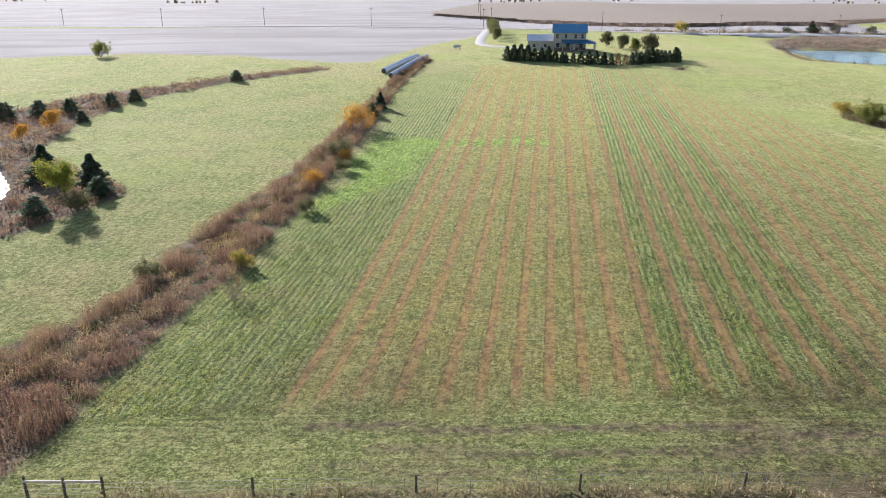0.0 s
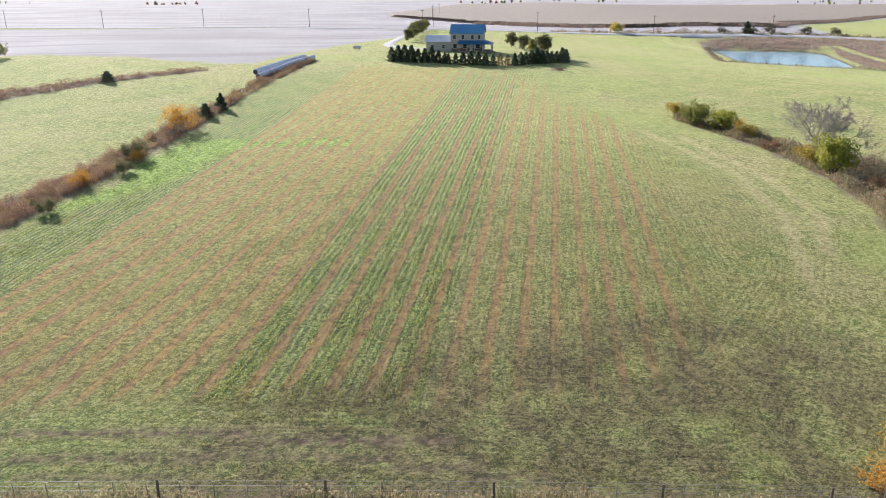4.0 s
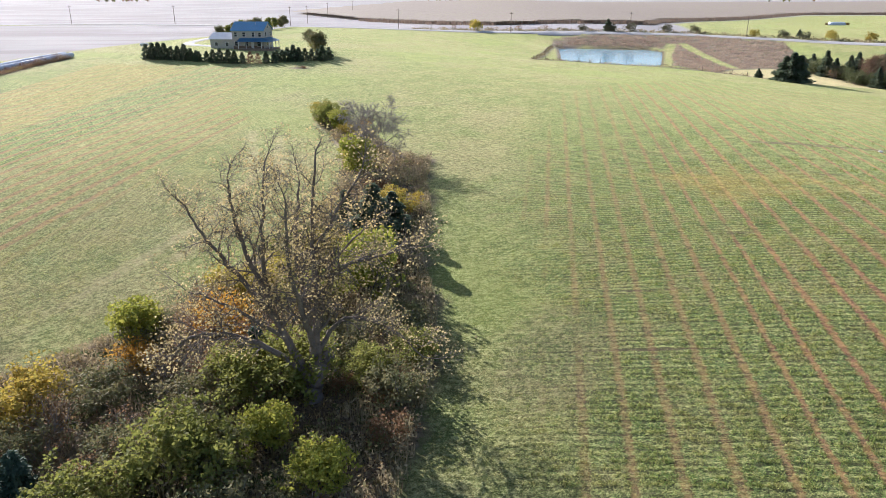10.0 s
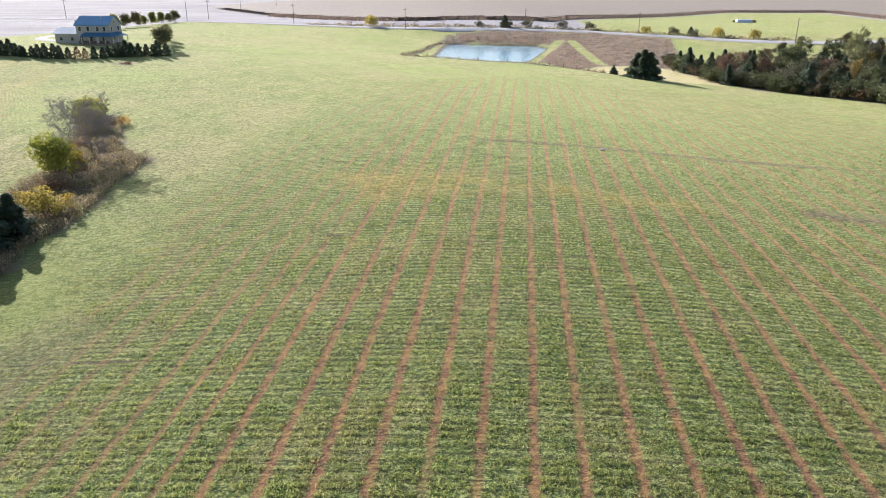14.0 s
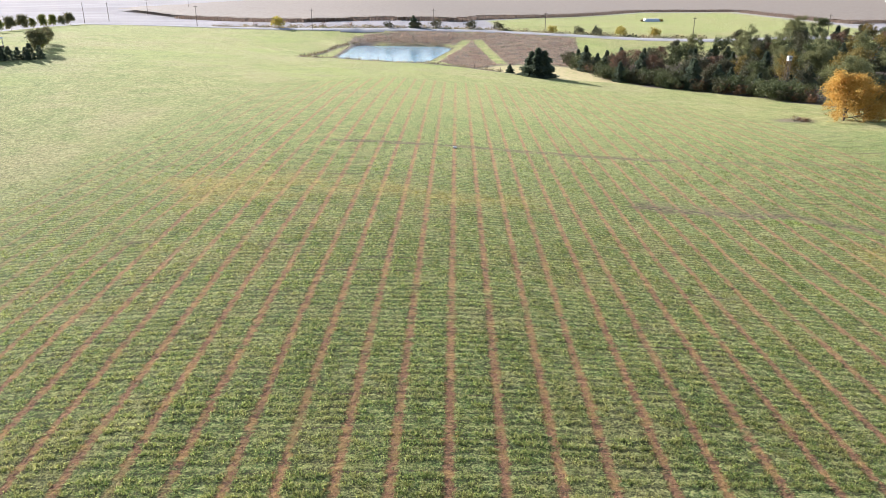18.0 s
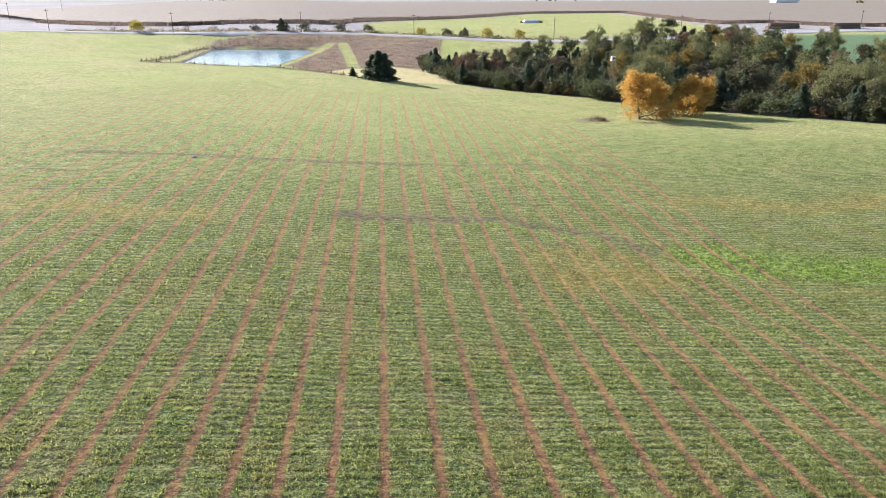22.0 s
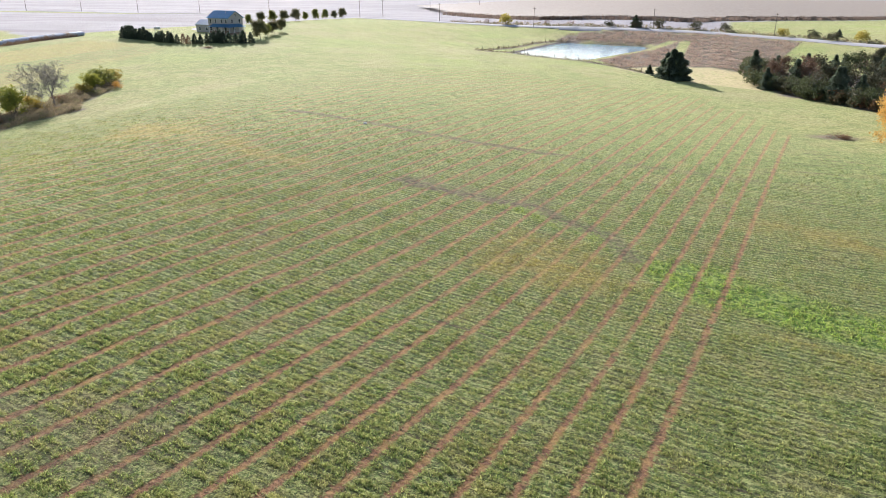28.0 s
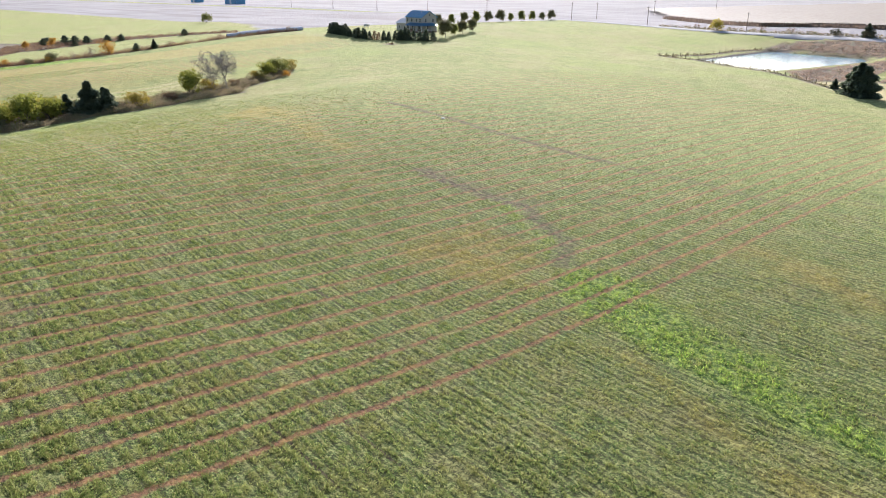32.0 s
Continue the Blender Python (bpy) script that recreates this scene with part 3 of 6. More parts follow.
def ground_material():
    k = Mat("field_ground", 0.95, 0.1)
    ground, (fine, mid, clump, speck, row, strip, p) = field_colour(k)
    bare = k.mix(k.ramp(fine, 0.3, 0.7), (0.05, 0.04, 0.03), (0.22, 0.16, 0.105))
    ground = k.mix(k.math('MULTIPLY', k.attr("bare"), k.ramp(k.noise(1.2, 4), 0.3, 0.55)), ground, bare)
    brush = k.mix(k.ramp(mid, 0.3, 0.7), (0.16, 0.115, 0.08), (0.28, 0.21, 0.135))
    brush = k.mix(k.ramp(k.noise(0.5, 4), 0.5, 0.66), brush, (0.10, 0.13, 0.035))
    brush = k.mix(k.ramp(clump, 0.45, 0.7), brush, (0.05, 0.04, 0.025))
    ground = k.mix(k.attr("brush"), ground, brush)
    lines = k.node("TexWave", Scale=0.11, Distortion=3.0, Detail=2.0)
    lines.bands_direction = 'Y'
    k.put(lines.inputs["Vector"], p)
    cv = k.node("CombineXYZ")
    sep = k.node("SeparateXYZ", Vector=p)
    k.put(cv.inputs[0], k.math('MULTIPLY', sep.outputs[0], 0.006))
    k.put(cv.inputs[1], k.math('MULTIPLY', sep.outputs[1], 0.06))
    long = k.noise(1.0, 4, 0.6, cv.outputs[0])
    stub = k.mix(k.ramp(k.noise(0.012, 4), 0.35, 0.65), (0.30, 0.275, 0.265), (0.39, 0.36, 0.355))
    stub = k.mix(k.math('MULTIPLY', lines.outputs["Fac"], 0.3), stub, (0.30, 0.26, 0.235))
    stub = k.mix(k.math('MULTIPLY', k.ramp(long, 0.48, 0.62), 0.7), stub, (0.25, 0.22, 0.21))
    ground = k.mix(k.attr("stubble"), ground, stub)
    ground = k.mix(k.attr("mud"), ground, (0.10, 0.075, 0.055))
    wheat = k.mix(k.ramp(mid, 0.3, 0.7), (0.055, 0.14, 0.028), (0.08, 0.17, 0.04))
    ground = k.mix(k.attr("wheat"), ground, wheat)
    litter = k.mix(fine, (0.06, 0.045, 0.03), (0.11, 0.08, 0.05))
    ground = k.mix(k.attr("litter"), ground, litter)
    soil = k.mix(k.ramp(fine, 0.35, 0.65), (0.055, 0.05, 0.03), (0.15, 0.125, 0.065))
    part_soil = k.math('MULTIPLY', k.attr("soil"), k.math('MULTIPLY', k.math('SUBTRACT', 1.0, strip), k.ramp(k.noise(2.6, 4, 0.65), 0.35, 0.6)))
    ground = k.mix(k.math('MULTIPLY', part_soil, 0.38), ground, soil)
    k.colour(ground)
    k.b.inputs["Specular IOR Level"].default_value = 0.08
    k.b.inputs["Roughness"].default_value = 1.0
    fuzz = k.node("BsdfSheen", Roughness=0.33)
    k.put(fuzz.inputs["Color"], k.mix(k.math('MAXIMUM', k.math('MAXIMUM', k.attr("stubble"), k.attr("wheat")), k.attr("brush")), k.mix(0.6, (0.205, 0.20, 0.115), ground), (0.10, 0.10, 0.10)))
    add = k.t.nodes.new("ShaderNodeAddShader")
    k.t.links.new(k.b.outputs[0], add.inputs[0])
    k.t.links.new(fuzz.outputs[0], add.inputs[1])
    k.t.links.new(add.outputs[0], k.t.nodes["Material Output"].inputs["Surface"])
    h = k.math('ADD', k.math('MULTIPLY', fine, 0.6), k.math('ADD', k.math('MULTIPLY', clump, 0.5), k.math('MULTIPLY', speck, 0.25)))
    h = k.math('ADD', h, k.math('MULTIPLY', k.math('MULTIPLY', row, k.attr("crop")), 0.12))
    h = k.math('SUBTRACT', h, k.math('MULTIPLY', strip, 0.25))
    k.bump(h, 1.0, 0.6)
    return k.m


def blade_material():
    k = Mat("field_blades", 0.75, 0.18)
    col, rest = field_colour(k, True)
    g = k.node("NewGeometry").outputs["Random Per Island"]
    hs = k.node("HueSaturation", Saturation=1.05, Color=col)
    k.put(hs.inputs["Value"], k.math('MULTIPLY_ADD', g, 0.62))
    hs.inputs["Value"].links[0].from_node.inputs[2].default_value = 0.88
    mixed = k.mix(k.math('MULTIPLY', k.ramp(k.math('FRACT', k.math('MULTIPLY', g, 17.0)), 0.55, 0.9), 0.55), hs.outputs[0], (0.27, 0.215, 0.10))
    k.colour(mixed)
    tr = k.node("BsdfTranslucent")
    k.put(tr.inputs["Color"], mixed)
    mx = k.node("MixShader", Fac=0.58)
    k.t.links.new(k.b.outputs[0], mx.inputs[1])
    k.t.links.new(tr.outputs[0], mx.inputs[2])
    k.t.links.new(mx.outputs[0], k.t.nodes["Material Output"].inputs["Surface"])
    return k.m


GROUND = ground_material()
BLADES = blade_material()
BARK = plain("bark", (0.105, 0.088, 0.074), 0.95, 0.1, vary=0.4, scale=1.5, grain=14, bump=0.6)
BARK_GREY = plain("grey_bark", (0.29, 0.255, 0.235), 0.95, 0.1, vary=0.4, scale=1.5, grain=14, bump=0.6)
BARK_OLD = plain("old_brown_bark", (0.18, 0.15, 0.13), 0.95, 0.1, vary=0.4, scale=1.5, grain=14, bump=0.6)
LEAF_YELLOW = leafy("yellow_leaves", (0.60, 0.46, 0.09), (0.50, 0.41, 0.09), (0.70, 0.60, 0.19), 0.5)
LEAF_STRAW = leafy("straw_yellow_leaves", (0.44, 0.36, 0.07), (0.36, 0.31, 0.07), (0.52, 0.42, 0.12), 0.45)
LEAF_PALE = leafy("pale_gold_leaves", (0.50, 0.40, 0.20), (0.44, 0.34, 0.15), (0.56, 0.46, 0.24), 0.45)
LEAF_GOLD = leafy("gold_leaves", (0.44, 0.31, 0.06), (0.36, 0.28, 0.06), (0.34, 0.31, 0.07), 0.45)
LEAF_ORANGE = leafy("orange_leaves", (0.52, 0.27, 0.04), (0.46, 0.23, 0.04), (0.55, 0.36, 0.08), 0.45)
LEAF_MAPLE = leafy("maple_leaves", (0.60, 0.36, 0.08), (0.52, 0.29, 0.07), (0.66, 0.47, 0.15), 0.5)
LEAF_LIME = leafy("lime_leaves", (0.30, 0.30, 0.05), (0.22, 0.25, 0.045), (0.38, 0.36, 0.07), 0.45)
LEAF_GREEN = leafy("green_leaves", (0.16, 0.18, 0.045), (0.21, 0.22, 0.05), (0.28, 0.27, 0.075), 0.5)
LEAF_DULL = leafy("dull_leaves", (0.18, 0.17, 0.08), (0.22, 0.185, 0.09), (0.15, 0.165, 0.07), 0.35)
LEAF_RUST = leafy("rust_leaves", (0.25, 0.14, 0.07), (0.30, 0.17, 0.09), (0.20, 0.13, 0.07), 0.35)
WOOD_OLIVE = leafy("wood_olive_leaves", (0.115, 0.108, 0.054), (0.149, 0.128, 0.068), (0.101, 0.108, 0.054), 0.2)
WOOD_GREEN = leafy("wood_green_leaves", (0.101, 0.121, 0.047), (0.135, 0.149, 0.061), (0.162, 0.169, 0.074), 0.2)
WOOD_WILLOW = leafy("wood_willow_leaves", (0.213, 0.219, 0.094), (0.175, 0.188, 0.081), (0.275, 0.263, 0.112), 0.35)
WOOD_RUST = leafy("wood_rust_leaves", (0.209, 0.132, 0.077), (0.242, 0.143, 0.088), (0.176, 0.121, 0.077), 0.2)
WOOD_GOLD = leafy("wood_gold_leaves", (0.30, 0.20, 0.05), (0.24, 0.18, 0.05), (0.22, 0.19, 0.06), 0.3)
NEEDLE = leafy("cedar_needles", (0.10, 0.13, 0.085), (0.125, 0.155, 0.095), (0.18, 0.21, 0.13), 0.5)
SPRUCE = leafy("spruce_needles", (0.05, 0.085, 0.055), (0.06, 0.095, 0.06), (0.09, 0.12, 0.08), 0.2)
WEED = weedy("russet_weeds", (0.20, 0.115, 0.08), (0.27, 0.175, 0.11), (0.46, 0.34, 0.18), (0.38, 0.25, 0.16))
REED = weedy("straw_weeds", (0.45, 0.32, 0.15), (0.30, 0.21, 0.11), (0.20, 0.22, 0.06), (0.52, 0.40, 0.20))
RUSH = weedy("mauve_brown_rushes", (0.36, 0.25, 0.19), (0.44, 0.33, 0.24), (0.30, 0.19, 0.13), (0.50, 0.40, 0.29), 0.45)
UNDER = weedy("thicket_weeds", (0.24, 0.19, 0.125), (0.33, 0.265, 0.15), (0.20, 0.225, 0.08), (0.46, 0.37, 0.22))
CORN_LEAF = leafy("dry_corn", (0.33, 0.27, 0.21), (0.31, 0.25, 0.20), (0.38, 0.32, 0.25), 0.2)
CORN_DARK = leafy("corn_stalks", (0.32, 0.24, 0.18), (0.30, 0.22, 0.17), (0.40, 0.31, 0.23), 0.35)
GRAVEL = plain("pale_gravel", (0.42, 0.40, 0.385), 0.95, 0.2, vary=0.15, scale=0.3, grain=6)
POST = plain("weathered_post", (0.17, 0.13, 0.10), 0.95, 0.1, vary=0.4)
RAIL = plain("bleached_rail", (0.62, 0.55, 0.45), 0.9, 0.1, vary=0.3)
WIRE = plain("wire", (0.30, 0.29, 0.28), 0.5, 0.5, 0.8, bump=0)
SIDING = plain("tan_siding", (0.46, 0.42, 0.37), 0.8, 0.3, vary=0.08, scale=0.6, grain=8)
ROOF = plain("blue_metal_roof", (0.085, 0.28, 0.46), 0.4, 0.5, 0.0, vary=0.12, scale=0.5, grain=6, bump=0.03)
TRIM = plain("white_trim", (0.66, 0.64, 0.60), 0.6, 0.4, vary=0.08)
STONE = plain("brown_stone_veneer", (0.22, 0.15, 0.11), 0.9, 0.2, vary=0.4, scale=3)
DECK = plain("deck_boards", (0.28, 0.20, 0.14), 0.8, 0.2, vary=0.3)
WRAP = plain("white_bale_wrap", (0.52, 0.55, 0.62), 0.4, 0.5, vary=0.1, scale=1.0, grain=8)
TARP = plain("black_wrap", (0.05, 0.055, 0.065), 0.4, 0.5, vary=0.3)
POLE = plain("pole_wood", (0.20, 0.16, 0.13), 0.9, 0.2, vary=0.3)
STEEL = plain("pale_steel", (0.62, 0.65, 0.68), 0.4, 0.5, 0.4, vary=0.15, scale=0.5)


def water():
    k = Mat("pond_water", 0.1, 0.5)
    k.colour((0.20, 0.40, 0.50))
    k.bump(k.noise(2.2, 3), 0.22, 0.1)
    return k.m


WATER = water()


def glass():
    k = Mat("window_glass", 0.05, 0.6)
    k.colour((0.03, 0.035, 0.045))
    return k.m


GLASS = glass()


# ---- ground ----
def spread(lo, hi, step, far_lo, far_hi, grow=1.09):
    v = list(np.arange(lo, hi + 0.01, step))
    s = step
    while v[0] > far_lo:
        s *= grow
        v.insert(0, v[0] - s)
    s = step
    while v[-1] < far_hi:
        s *= grow
        v.append(v[-1] + s)
    return np.array(v)


# residue strips: where each lies across the fields, in metres of X - SLANT * Y
SLANT = 0.145
STRIPS_WEST = (-19.8, -17.4, -14.5, -11.0, -7.3, -4.5, -1.6, 1.1, 4.0, 7.2, 10.5, 14.1, 17.2, 20.9, 24.0, 27.0, 29.9, 32.9, 35.9, 38.8, 41.8, 44.4, 47.2, 50.2, 53.3)
STRIPS_EAST = (122.7, 126.0, 129.2, 132.0, 134.3, 137.1, 140.5, 143.5, 146.6, 149.8, 152.7, 155.9, 158.6, 161.7, 164.6, 167.7, 170.7, 173.7, 176.4, 179.6, 182.2, 185.4, 188.2, 190.8, 193.7, 196.6, 199.8, 202.7, 206.0, 209.2, 212.3, 215.1, 218.1, 220.8, 223.9, 226.7, 229.9, 232.6, 235.5, 238.5)
TURNING = [(60, 30), (64, 36), (69, 42), (74, 49), (79, 57), (84.5, 65), (89.6, 75), (93.7, 85), (96.5, 97), (97, 111), (94.5, 131), (86, 154), (72, 180)]
OCHRE = ([(137, 106), (150, 91), (171, 87.5), (190, 84), (192, 90), (173, 97), (150, 107)], [(252, 97), (300, 85), (335, 72), (335, 64), (293, 76), (250, 90)], [(222, 63.5), (222, 72), (225, 80), (235.5, 80), (240, 70), (238, 62), (229, 62)], [(250, 62), (275, 54), (300, 42), (300, 38), (270, 50), (248, 58)])


def strip_index(c, lines):
    k = np.arange(len(lines))
    return np.interp(c, [lines[0] - 300, *lines, lines[-1] + 300], [-100, *k, k[-1] + 100]) + 0.5


def field_marks(X, Y):
    """What grows where, each between 0 and 1, and the coordinates along and across the drilled rows."""
    mark = {}
    jj0 = wob(X, Y, 7, 3.0) * 0.4
    west = X < 98
    c = X - SLANT * Y
    arc = near(TURNING, X, Y)
    head = (Y + wob(X, Y, 9, 1.0) < 48.5) & (X < 60)
    bend = west & (arc < 17) & ~head
    mark["wide"] = np.where(west, 0.9, 0.0)
    mark["strip_u"] = np.where(west, strip_index(c - 0.15, STRIPS_WEST), strip_index(c - 0.18, STRIPS_EAST))
    mark["row_v"] = np.where(head, Y + 0.02 * X, np.where(bend, arc, np.where(west, c, Y + SLANT * X)))
    mark["row_u"] = np.where(head, X, np.where(west, Y + SLANT * X, c))
    j = wob(X, Y, 9, 1.0) * 2.5 + wob(X, Y, 3, 4.0)
    f1 = inside([(-30, 47), (66, 47), (78, 70), (84, 104), (80, 130), (60, 225), (20, 225), (-2, 225), (-10, 185), (-15, 118), (-24, 76)], X + j * 0.5, Y + j * 0.5)
    f3 = inside([(118, 20), (150, -10), (380, -30), (340, 104), (300, 122), (270, 150), (245, 215), (180, 225), (140, 180), (124, 110), (122, 60)], X + j, Y + j)
    lines1 = sstep(0, 5, f1) * sstep(-22, -20.6, c) * sstep(56, 50, c) * sstep(8, 14, arc) * (0.95 - 0.35 * sstep(110, 210, Y)) * (1 - 0.15 * sstep(9.5, 10.5, c))
    lines2 = sstep(0, 6, f3) * sstep(240.6, 239.8, c) * (0.55 + 0.45 * sstep(124, 138, c)) * (1.0 - 0.25 * sstep(95, 190, Y))
    mark["strips"] = np.where(west, lines1, lines2)
    mark["soil"] = sstep(150, 75, Y) * np.where(west, sstep(0, 5, f1) * 0.7, sstep(-3, 6, f3))
    band = sstep(9.6, 10.4, c) * sstep(28.9, 28.2, c) * (0.95 - 0.55 * sstep(120, 215, Y)) + sstep(-20.2, -21, c) * (0.85 - 0.5 * sstep(140, 190, Y)) + sstep(28.5, 30, c) * 0.12
    c1 = sstep(-4, 4, f1) * np.clip(band + 0.22, 0, 1) * sstep(240, 190, Y)
    mark["crop"] = np.clip(np.where(west, c1, sstep(-6, 8, f3) * (0.9 - 0.45 * sstep(110, 190, Y))), 0, 1)
    lush = sstep(0, 4, inside([(-21, 93), (-18.5, 117), (-17, 140), (-1, 142), (22, 137), (22, 128.5), (0, 129.5), (-3, 115), (-11, 104), (-19, 94)], X + j, Y + j))
    lush2 = sstep(0, 3, inside([(236, 83), (242, 77), (247.7, 78), (253, 75), (265, 70), (273, 64), (300, 53), (300, 45), (274, 56.5), (260, 60.5), (249, 62.5), (241, 65.5), (239.6, 70)], X + j * 0.6, Y + j * 0.4))
    lush2 = np.maximum(lush2, 0.6 * sstep(2.2, 0.6, near([(221, 87), (232, 82.3), (238, 77.5)], X + j * 0.3, Y)))
    mark["crop"] = np.maximum(mark["crop"], head * 0.25 * sstep(36, 40, Y))
    mark["lush"] = np.maximum(lush, lush2)
    mark["dry"] = sstep(0, 3, inside(DRYGRASS, X, Y)) * 0.9
    ochre = np.zeros(X.shape)
    for poly in OCHRE:
        ochre = np.maximum(ochre, sstep(-2, 5, inside(poly, X + j, Y + j)))
    tan = sstep(0, 6, f1) * (0.55 * sstep(-20.4, -19.4, c) * sstep(10.4, 9.6, c) + 0.25 * sstep(28.4, 29.5, c)) * (1 - lush)
    mark["ochre"] = np.maximum(ochre, np.where(west, tan, 0))
    mark["dull"] = sstep(-5, 7, inside([(14, 30), (66, 30), (75, 48), (72, 60), (56, 66), (34, 56), (18, 47)], X + j * 1.5, Y + j * 1.5)) * 0.9 + 0.45 * sstep(-3, 6, inside([(-22, 44), (10, 44), (6, 56), (-12, 62)], X + j, Y + j))
    bare = sstep(1.9, 0.5, near([(205, 90), (207, 89.6), (216, 88.4), (224, 87.8), (229.5, 84), (236, 82), (239.5, 75)], X + j * 0.3, Y + j * 0.25)) * 0.8
    bare += sstep(3.5, 1.0, near([(207, 91.5), (224, 90)], X + j * 0.6, Y + j * 0.5)) * 0.4
    bare += sstep(1.3, 0.4, near([(166, 122.5), (176, 120.6), (190, 119.2), (205, 118.3), (222, 118.3)], X, Y + j * 0.15)) * 0.95 + sstep(1.3, 0.4, near([(222, 118.3), (238, 117.5), (254, 114)], X, Y + j * 0.2)) * 0.45
    for line, deep in (([(-10, 46), (2, 45.4), (18, 45), (30, 44.2), (38, 44)], 1.0), ([(-5, 42.8), (12, 42.1), (30, 42.6), (44, 39.4)], 0.8), ([(-9, 40.6), (20, 40.0)], 0.6)):
        bare += sstep(0.9, 0.25, near(line, X, Y + j * 0.12)) * deep
    bare += sstep(6, 2, near([(123, 52), (124, 62)], X + j * 0.5, Y)) * 0.35
    for line in ([(74, 62), (79, 78), (83, 90.5), (84, 113), (77, 141)], [(83, 80), (88, 93), (88.5, 110), (83, 137)]):
        mark["dry"] = np.maximum(mark["dry"], sstep(1.3, 0.3, near(line, X + jj0, Y)) * 0.55 * sstep(60, 80, Y))
    bare += sstep(9, 3, np.hypot((X - 210) * 0.7, (Y - 23) * 1.1) + j * 1.8) * 0.35
    mark["bare"] = np.clip(bare, 0, 1)
    jj = wob(X, Y, 4, 7.0)
    brush = np.zeros(X.shape)
    for poly in (HEDGE, SWALE, THICKET, RUSHES):
        brush = np.maximum(brush, sstep(-0.8, 1.2, inside(poly, X + jj, Y + jj)))
    brush = np.maximum(brush, sstep(3, 0, np.abs(Y - 36.8 + jj * 0.4)) * sstep(72, 64, X) * 0.7)
    brush = np.maximum(brush, sstep(-1, 3, inside(WOOD, X + j, Y + j)))
    brush = np.maximum(brush, sstep(5, 1, np.hypot(X - 71, (Y - 221) * 2)) * 0.9)
    brush = np.maximum(brush, sstep(5, 1, np.hypot((X - 270) * 0.7, (Y - 160))) * 0.9)
    brush *= 1 - sstep(0, 3, inside(DRYGRASS, X, Y))
    brush = np.maximum(brush, sstep(-1, 1, inside([(168, 374), (176, 378), (216, 365), (222, 384), (172, 394)], X, Y)))
    for line in BANKS:
        brush = np.maximum(brush, sstep(2.2, 0.8, near(line, X, Y)))
    for line in TRACKS:
        brush *= 1 - sstep(3.2, 2.0, near(line, X, Y))
    mark["brush"] = brush
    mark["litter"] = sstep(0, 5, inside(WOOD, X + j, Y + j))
    west_stub = sstep(-3, 3, inside([(-4000, 330), (-163, 270), (-112, 269), (-76, 259), (-34, 237), (-24, 233), (-3, 299), (20, 349), (24, 424), (-107, 440), (-4000, 540)], X + j * 0.5, Y + j * 0.5))
    past = sstep(-2, 2, Y - np.interp(X, [a for a, b in ROAD], [b for a, b in ROAD]) - 5)
    past *= 1 - sstep(-3, 3, inside([(250, 402), (285, 386), (318, 362), (345, 345), (430, 340), (480, 450), (530, 680), (440, 680), (290, 520), (252, 455)], X, Y))
    past *= 1 - sstep(-3, 3, inside(GREENFIELD, X, Y))
    mark["stubble"] = np.maximum(west_stub, past)
    mark["wheat"] = sstep(-2, 2, inside(GREENFIELD, X, Y))
    mark["mud"] = np.maximum(sstep(-1.5, -0.3, inside(POND, X, Y)), sstep(-1.5, -0.3, inside(POOL, X, Y)))
    return mark


def put_marks(me, mark):
    for name, v in mark.items():
        a = me.attributes.new(name, 'FLOAT', 'POINT')
        a.data.foreach_set("value", np.asarray(v, np.float32).ravel())


def build_ground():
    xs, ys = spread(-60, 300, 1.0, -4200, 4200, 1.06), spread(16, 250, 1.0, -1500, 4300, 1.045)
    X, Y = np.meshgrid(xs, ys)
    Z = ground_z(X, Y)
    Z = Z + 0.10 * wob(X, Y, 5.0, 2.0) * sstep(120, 80, Y)
    n, m = X.shape
    i = np.arange(n * m).reshape(n, m)
    fa = np.stack([i[:-1, :-1], i[:-1, 1:], i[1:, 1:], i[1:, :-1]], -1).reshape(-1, 4)
    me = mesh_of("ground", np.stack([X, Y, Z], -1).reshape(-1, 3), fa, [GROUND], True)
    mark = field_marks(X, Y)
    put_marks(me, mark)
    tagged(new("ground", me), "rolling autumn grass fields with planted strips", "ground", kind="structure")


build_ground()


